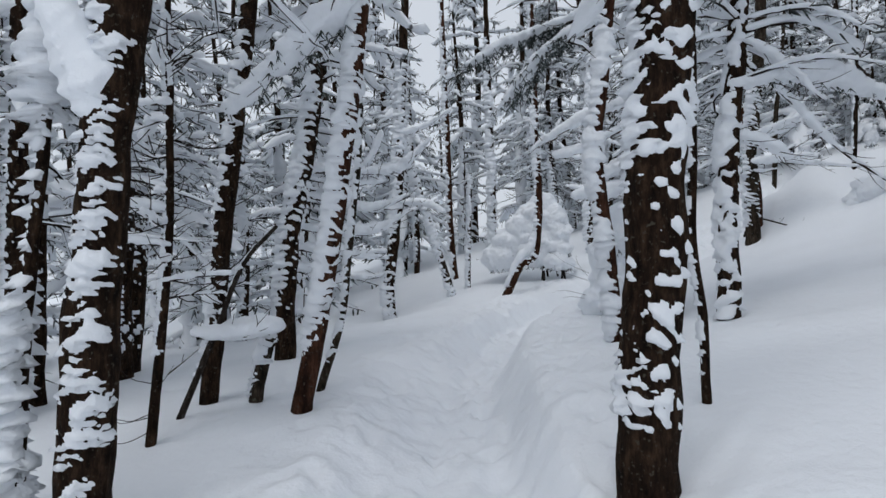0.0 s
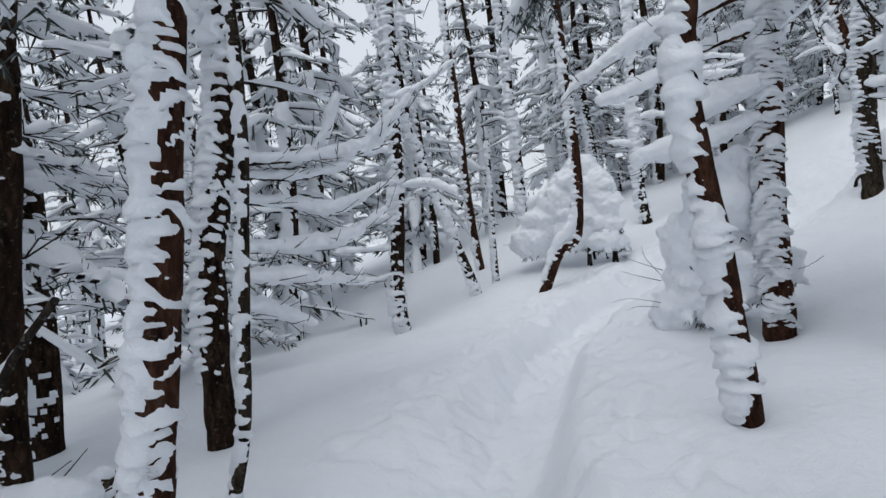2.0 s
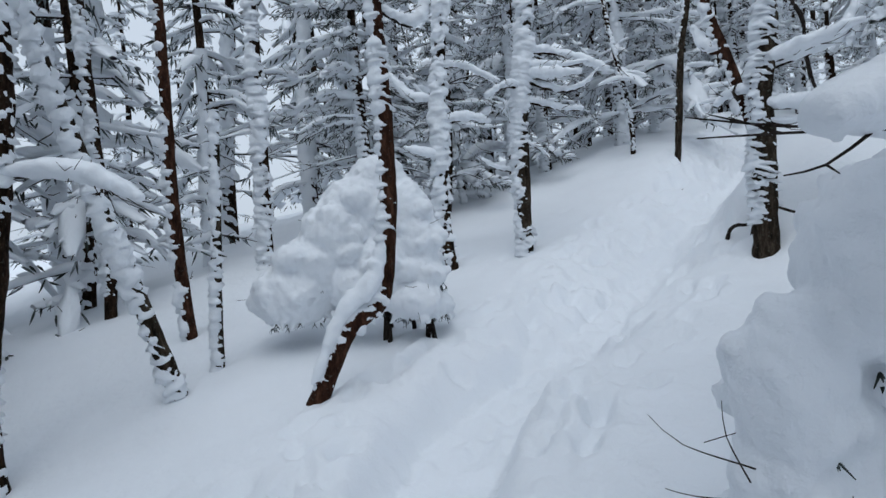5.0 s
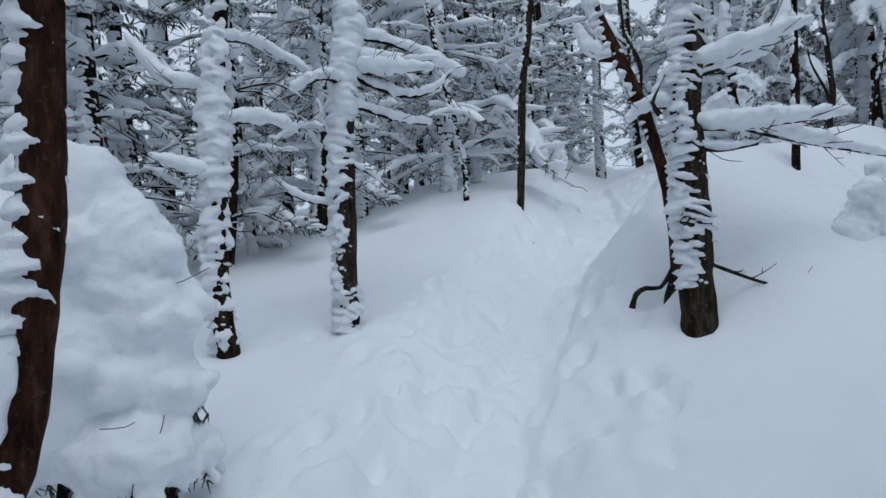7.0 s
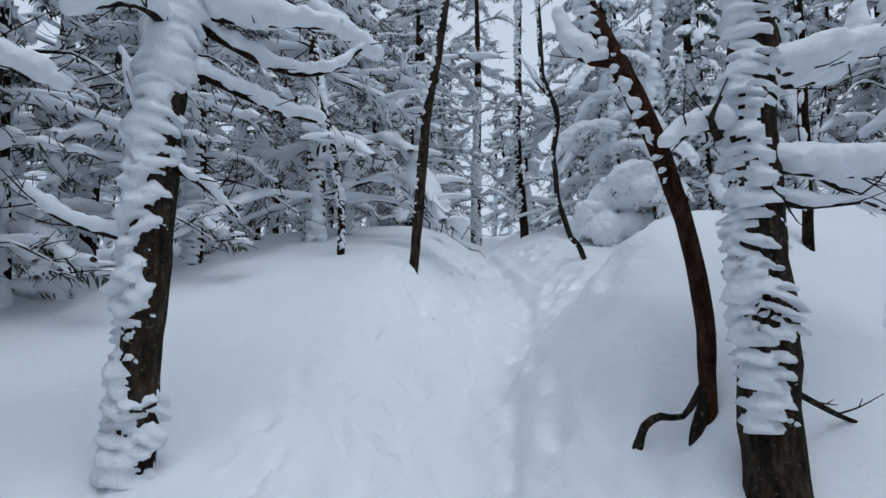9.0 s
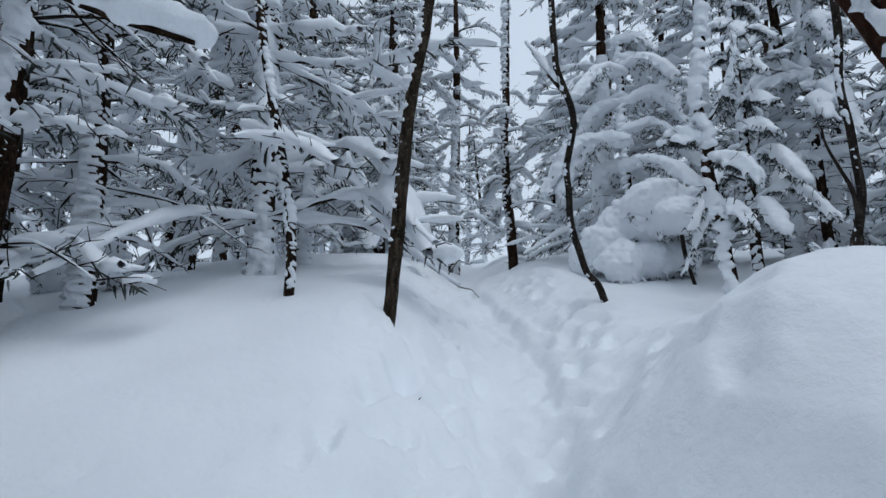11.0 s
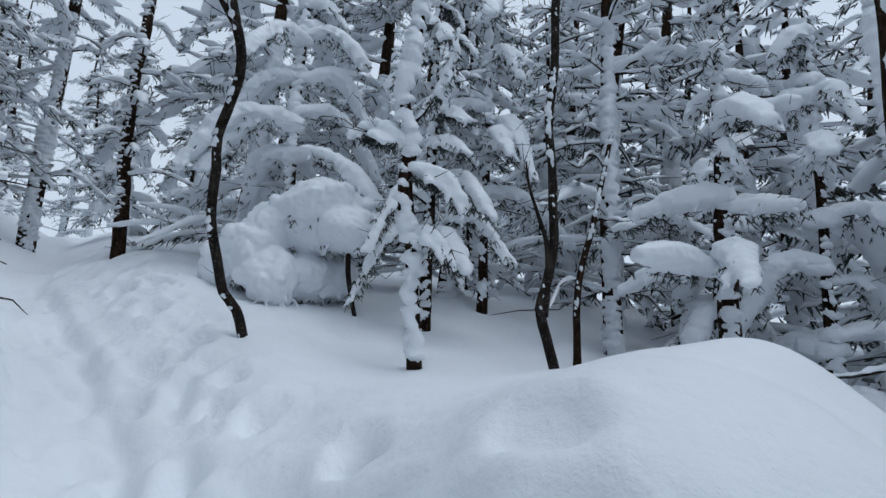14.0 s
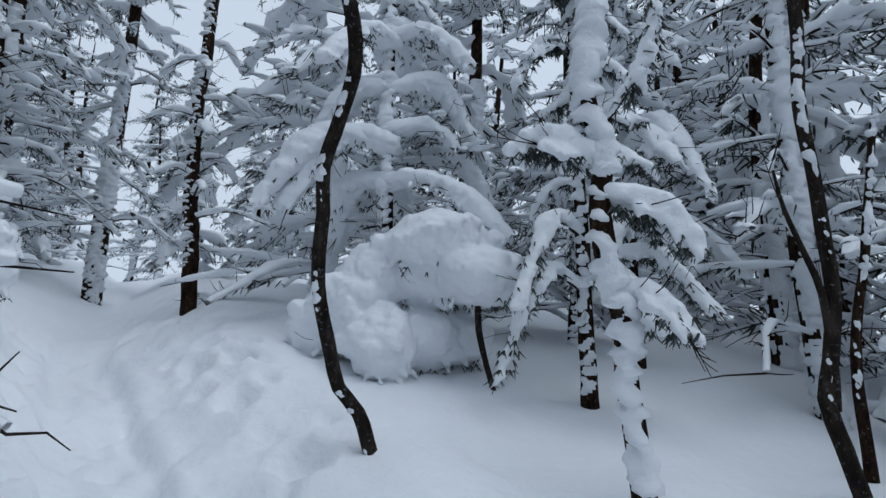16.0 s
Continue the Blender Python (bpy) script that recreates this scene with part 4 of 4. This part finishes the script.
# ---- conifers buried in snow ----
bank_bush = bush("buried_spruce", "young spruce bowed under heavy lobes of snow", [(2.08, 6.28, 1.80, 0.27, 0.30), (2.18, 6.25, 2.02, 0.16, 0.14), (2.12, 6.20, 1.28, 0.20, 0.26), (1.79, 6.40, 1.51, 0.16, 0.27), (1.81, 6.42, 1.20, 0.16, 0.27), (1.72, 6.50, 0.98, 0.19, 0.20), (1.97, 6.45, 1.16, 0.23, 0.30), (2.43, 6.25, 1.28, 0.14, 0.16), (2.25, 6.15, 1.58, 0.09, 0.15), (2.35, 6.47, 2.01, 0.19, 0.12), (2.05, 6.40, 1.46, 0.19, 0.25)], 301, 110, 5)
bush("buried_spruce", "spreading young spruce under a thick quilt of snow", [(1.78, 10.05, 2.42, 0.24, 0.26), (1.62, 10.05, 2.22, 0.33, 0.30), (1.45, 10.05, 2.0, 0.36, 0.32), (1.26, 10.1, 1.78, 0.36, 0.30), (1.08, 10.15, 1.56, 0.34, 0.26), (1.94, 9.85, 2.14, 0.25, 0.30), (1.99, 9.72, 1.92, 0.2, 0.22),
     (2.02, 9.62, 1.66, 0.17, 0.13), (1.9, 9.6, 1.46, 0.22, 0.14), (2.06, 9.62, 1.42, 0.15, 0.11), (1.72, 9.8, 1.7, 0.26, 0.28), (1.55, 9.85, 1.6, 0.28, 0.24)], 302, 140, 6, twigs=16)
bush("buried_spruce", "young spruce under a broad hood of snow", [(10.03, 10.21, 4.25, 0.44, 0.24), (9.85, 9.95, 4.0, 0.33, 0.2), (10.25, 10.59, 4.02, 0.35, 0.26), (10.18, 10.73, 3.81, 0.33, 0.3), (9.87, 10.57, 3.55, 0.24, 0.26),
     (10.35, 10.96, 3.72, 0.28, 0.28), (10.15, 10.27, 4.0, 0.32, 0.18), (10.1, 10.35, 3.6, 0.3, 0.22), (10.3, 10.1, 3.62, 0.28, 0.2)], 303, 130, 8)
stem_tree("sapling", "thin stem carrying clumps of snow", [(-1.86, 2.47, 0.4), (-1.82, 2.47, 1.2), (-1.7, 2.47, 2.2), (-1.66, 2.47, 2.8)], 0.07, 3.0, BARK, 306, 170, 2.2, 0.1, 4, 1, 3.2, 10)
bush("buried_stump", "snow-capped stump beside the trail", [(10.0, 13.17, 4.05, 0.14, 0.2), (10.0, 13.2, 4.25, 0.12, 0.13)], 307, 6, 0, twigs=0)
bush("buried_sapling", "sapling bent low under snow on the slope", [(6.08, 7.95, 2.3, 0.26, 0.24), (6.2, 7.8, 2.45, 0.28, 0.26), (6.38, 7.65, 2.62, 0.28, 0.24), (5.95, 8.1, 2.16, 0.18, 0.2), (6.5, 7.5, 2.6, 0.3, 0.3)], 308, 12, 2, cover=SNOW)

for k, pts in enumerate([[(1.62, 6.38, 1.33), (1.35, 6.35, 1.46), (1.25, 6.35, 1.55)], [(1.6, 6.38, 1.3), (1.49, 6.35, 1.45), (1.48, 6.35, 1.54)], [(1.6, 6.38, 1.25), (1.38, 6.35, 1.33), (1.29, 6.35, 1.37)],
                         [(1.6, 6.38, 1.08), (1.34, 6.35, 1.15), (1.2, 6.35, 1.13)], [(1.58, 6.38, 1.05), (1.4, 6.36, 1.08), (1.31, 6.35, 1.06)]]):
    bough(bank_bush, pts, 0.0024, 650 + k, 0, twigs=0)
for k, pts in enumerate([[(-1.66, 3.21, 0.62), (-1.81, 3.2, 0.56), (-1.99, 3.2, 0.58)], [(-1.65, 3.21, 0.72), (-1.82, 3.2, 0.67), (-1.96, 3.2, 0.77)], [(-1.63, 3.21, 0.88), (-1.78, 3.2, 0.93), (-1.89, 3.2, 1.09)],
                         [(-1.64, 3.21, 0.85), (-1.56, 3.15, 0.9), (-1.47, 3.1, 1.0)], [(-1.65, 3.21, 0.7), (-1.7, 3.05, 0.72), (-1.82, 2.95, 0.8)]]):
    bough(tree_n, pts, 0.003, 660 + k, 0, twigs=1)


def laden_fir(label, x, y, height, reach, tiers, seed, load=0.14, lean=(0, 0), low=0.35, needles=22, fringe=26, bark=None, dia=0.12, voxel=0.02, droop=(0.35, 0.75)):
    """A young fir whose boughs droop under thick fringed pillows."""
    r = random.Random(seed)
    g = ground_z(x, y)
    pts = [(x, y, g), (x + lean[0] * 0.5, y + lean[1] * 0.5, g + height * 0.5), (x + lean[0], y + lean[1], g + height)]
    root = stem_tree("snowy_fir", label, pts, dia, height, bark or BARK, seed, 45, 1.0, 0.1, 9, 1.3, 1.3, 2, 0.3, sides=10)
    for k in range(tiers):
        u = k / max(1, tiers - 1)
        for j in range(3):
            h = low + (height * 0.97 - low) * min(1, max(0, u + r.uniform(-0.05, 0.05)))
            a = r.uniform(0, 6.28)
            ln = reach * (1 - 0.7 * u) * r.uniform(0.7, 1.1)
            b = np.array([x + lean[0] * h / height, y + lean[1] * h / height, g + h])
            d = np.array([math.cos(a), math.sin(a), 0])
            bough(root, [b, b + d * ln * 0.5 + [0, 0, ln * r.uniform(-0.1, 0.1)], b + d * ln + [0, 0, -ln * r.uniform(*droop)]], 0.012, r.randrange(9999), load * r.uniform(0.7, 1.25) * (1 - 0.35 * u),
                  0.6, 7, needles=needles, fringe=fringe, voxel=voxel)
    return root


laden_fir("snow-laden fir with a bare dark foot beside the mound", 8.5, 7.35, 3.4, 0.75, 6, 401, 0.15, low=0.9, needles=10, fringe=6, bark=BARK, dia=0.17, droop=(-0.05, 0.3))
laden_fir("tall fir with drooping fringed pillows of snow", 10.7, 10.6, 4.2, 1.15, 7, 402, 0.2, low=1.3)
laden_fir("fir draped in frosted drooping boughs", 9.65, 9.3, 3.6, 0.75, 8, 403, 0.10, low=0.7, needles=60)
laden_fir("fir hung with thick frosted clumps", 10.6, 8.6, 3.8, 1.2, 6, 404, 0.17, low=1.2)
laden_fir("snow-laden fir on the slope below the mound", 8.9, 6.2, 3.6, 1.1, 7, 405, 0.2, low=0.4)
laden_fir("small fir smothered in snow", 9.7, 6.6, 2.3, 0.8, 5, 406, 0.2, low=0.3)
laden_fir("snow-laden fir behind the trail bend", 6.1, 15.2, 3.4, 1.1, 6, 407, 0.2, low=0.4)
laden_fir("snow-laden fir in the hollow", 4.9, 15.8, 3.0, 1.0, 6, 408, 0.2, low=0.3)
laden_fir("bent fir over the trail head", 11.2, 14.6, 3.2, 0.9, 6, 409, 0.16, low=0.3)

# arched root at the foot of the stout spruce
root_arch = thing("tree_root", "black arched root over a snow hollow", "root")
s = Shape()
arch = dense([(4.86, 9.2, 1.72), (4.87, 9.16, 1.84), (4.9, 9.1, 1.88), (4.94, 9.02, 1.88), (4.98, 8.94, 2.0)], 0.04)
s.tube(arch, 0.019, 8, 0.4, 4)
part("wood", s, TWIG, root_arch)
s = Shape()
s.tube(dense([(4.9, 9.0, 1.55), (4.93, 8.98, 1.75), (4.97, 8.93, 2.0)], 0.04), 0.035, 8, 0.3, 6)
part("wood", s, TWIG, root_arch)

# spruce cone lying in the trodden snow
cone = thing("bark_chip", "dark reddish chip of bark lying in the snow", "bark")
s = Shape()
cz = ground_z(6.31, 11.1)
s.tube([(6.3, 11.12, cz), (6.31, 11.1, cz + 0.02), (6.315, 11.08, cz + 0.04)], [0.014, 0.011, 0.004], 7, 0.25, 5, 0.5)
part("chip", s, BARK_RED, cone)

# ---- the forest behind ----
kinds = [conifer("spruce_tree", "tall spruce with a bare rime-flecked foot and snowy boughs", 200, 8.5, 0.13, 1.3, 1.7, 0.35, 0.10, 22, 18, BARK, 0.35, "forest spruces"),
         conifer("spruce_tree", "slender spruce with dead lower twigs under snow", 201, 7.5, 0.10, 0.7, 1.3, 0.25, 0.085, 20, 20, BARK, 0.5, "forest spruces"),
         conifer("spruce_tree", "dense spruce with drooping snow-loaded boughs", 202, 7.0, 0.12, 0.4, 1.8, 0.55, 0.13, 28, 20, BARK, 0.05, "forest spruces"),
         conifer("spruce_tree", "spruce with thin tiers of frosted boughs", 203, 6.5, 0.10, 0.5, 1.4, 0.45, 0.105, 28, 20, BARK, 0.2, "forest spruces"),
         conifer("young_spruce", "young spruce bowed under heavy snow", 204, 3.2, 0.06, 0.2, 0.9, 0.75, 0.16, 20, 13, BARK, 0.0, "young forest spruces"),
         conifer("spruce_tree", "far spruce with snowy boughs", 205, 8.5, 0.13, 0.9, 1.7, 0.4, 0.13, 8, 22, BARK, 0.2, "far forest spruces", False),
         conifer("spruce_tree", "far slender spruce under snow", 206, 7.5, 0.11, 0.6, 1.4, 0.5, 0.12, 8, 22, BARK, 0.2, "far forest spruces", False),
         conifer("spruce_tree", "far dense spruce bowed with snow", 207, 6.5, 0.11, 0.4, 1.7, 0.6, 0.16, 9, 20, BARK, 0.0, "far forest spruces", False)]
homes = [(-3.6, 6.5, 0), (-2.9, 8.2, 1), (-4.2, 9.5, 2), (-2.6, 10.4, 1), (-4.5, 4.0, 0), (-3.4, 12.0, 3), (-4.1, 10.9, 1), (-2.5, 11.9, 1), (-1.3, 14.9, 0), (0.6, 14.7, 1),
         (2.1, 14.7, 0), (-2.7, 13.8, 3), (7.6, 13.6, 2), (9.0, 14.4, 3), (8.2, 15.4, 0), (9.6, 15.6, 1), (10.4, 16.4, 0), (6.0, 13.9, 3), (4.4, 13.9, 4), (3.2, 14.2, 3), (12.6, 11.4, 2),
         (13.0, 15.6, 2), (11.2, 15.6, 4), (14.0, 14.6, 0), (11.8, 6.7, 1), (12.4, 5.4, 0), (11.2, 8.9, 3), (12.0, 9.9, 2), (13.4, 8.2, 0), (10.9, 5.2, 2), (12.2, 3.6, 3), (9.3, 4.4, 2),
         (10.2, 7.3, 1), (7.8, 5.0, 3), (6.9, 4.2, 1), (7.9, 3.0, 2), (5.1, 4.4, 1), (5.6, 2.8, 0), (4.9, 1.2, 2), (3.9, 13.5, 1), (2.6, 13.3, 3), (5.2, 13.6, 1), (13.5, 16.3, 0), (15.5, 17.6, 2), (12.2, 15.0, 3)]
r = random.Random(77)
spots = []
walked = [(x, y) for x, y in TRAIL_LINE]


def clear(x, y, gap, path_gap):
    if any((x - a) ** 2 + (y - b) ** 2 < gap * gap for a, b, *_ in spots):
        return False
    return all((x - a) ** 2 + (y - b) ** 2 > path_gap * path_gap for a, b in walked)


def open_slope(x, y):
    """The glade along the trail and the gap at its head stay free of trees."""
    if x > 10 and abs((y - 10.0) - 0.31 * (x - 5.0)) < 0.55 + 0.045 * (x - 5.0):
        return True
    if 9.0 < x < 11.2 and 8.0 < y < 11.8:
        return True
    if y > 15 and -3 < x < 7 and (int(x * 3) + int(y * 2)) % 2:
        return True
    return -2.6 < x < 4.5 and -4.0 < y < 12.4 or 2.0 < x < 7.2 and -1.0 < y < 12.6 or 6 < x < 9.8 and 6.6 < y < 13.0


def kind_for(x, y):
    """Detailed spruces near the trail, simpler ones farther off."""
    near = min((x - a) ** 2 + (y - b) ** 2 for a, b in walked) < 5.0 ** 2
    return r.choice((0, 1, 2, 3)) if near else r.choice((5, 6, 7))


first_use = set()
for x, y, k in homes:
    far = min((x - a) ** 2 + (y - b) ** 2 for a, b in walked) > 4.6 ** 2
    spots.append((x, y, {0: 5, 1: 6, 2: 7, 3: 7, 4: 7}[k] if far else k))
spots += [(17.2, 13.5, 4), (16.2, 14.3, 4), (18.6, 13.2, 4)]      # low young trees at the head of the gap
tries = 0
while len(spots) < 150 and tries < 9000:
    tries += 1
    a, d = r.uniform(0, 6.283), 5 + 19 * r.random() ** 1.1
    x, y = 4 + d * math.cos(a), 8.5 + d * math.sin(a)
    if y < -3 or open_slope(x, y) or not clear(x, y, 1.0 + 0.02 * d, 1.6):
        continue
    spots.append((x, y, kind_for(x, y)))
tries = 0
while len(spots) < 185 and tries < 6000:
    tries += 1
    x, y = r.uniform(9, 27), r.uniform(3, 30)
    if open_slope(x, y) or not clear(x, y, 1.25, 1.5):
        continue
    spots.append((x, y, kind_for(x, y)))
for x, y, k in spots:
    m = pose(x, y, ground_z(x, y) - 0.05, r.uniform(-3, 3), r.uniform(-3, 3), r.uniform(-35, 35))
    s = r.uniform(0.85, 1.2)
    if k in first_use:
        ob = copy_thing(kinds[k], m)
    else:
        first_use.add(k)
        ob = kinds[k]
        ob.matrix_basis = m
    ob.scale = (s, s, s * r.uniform(0.9, 1.15))
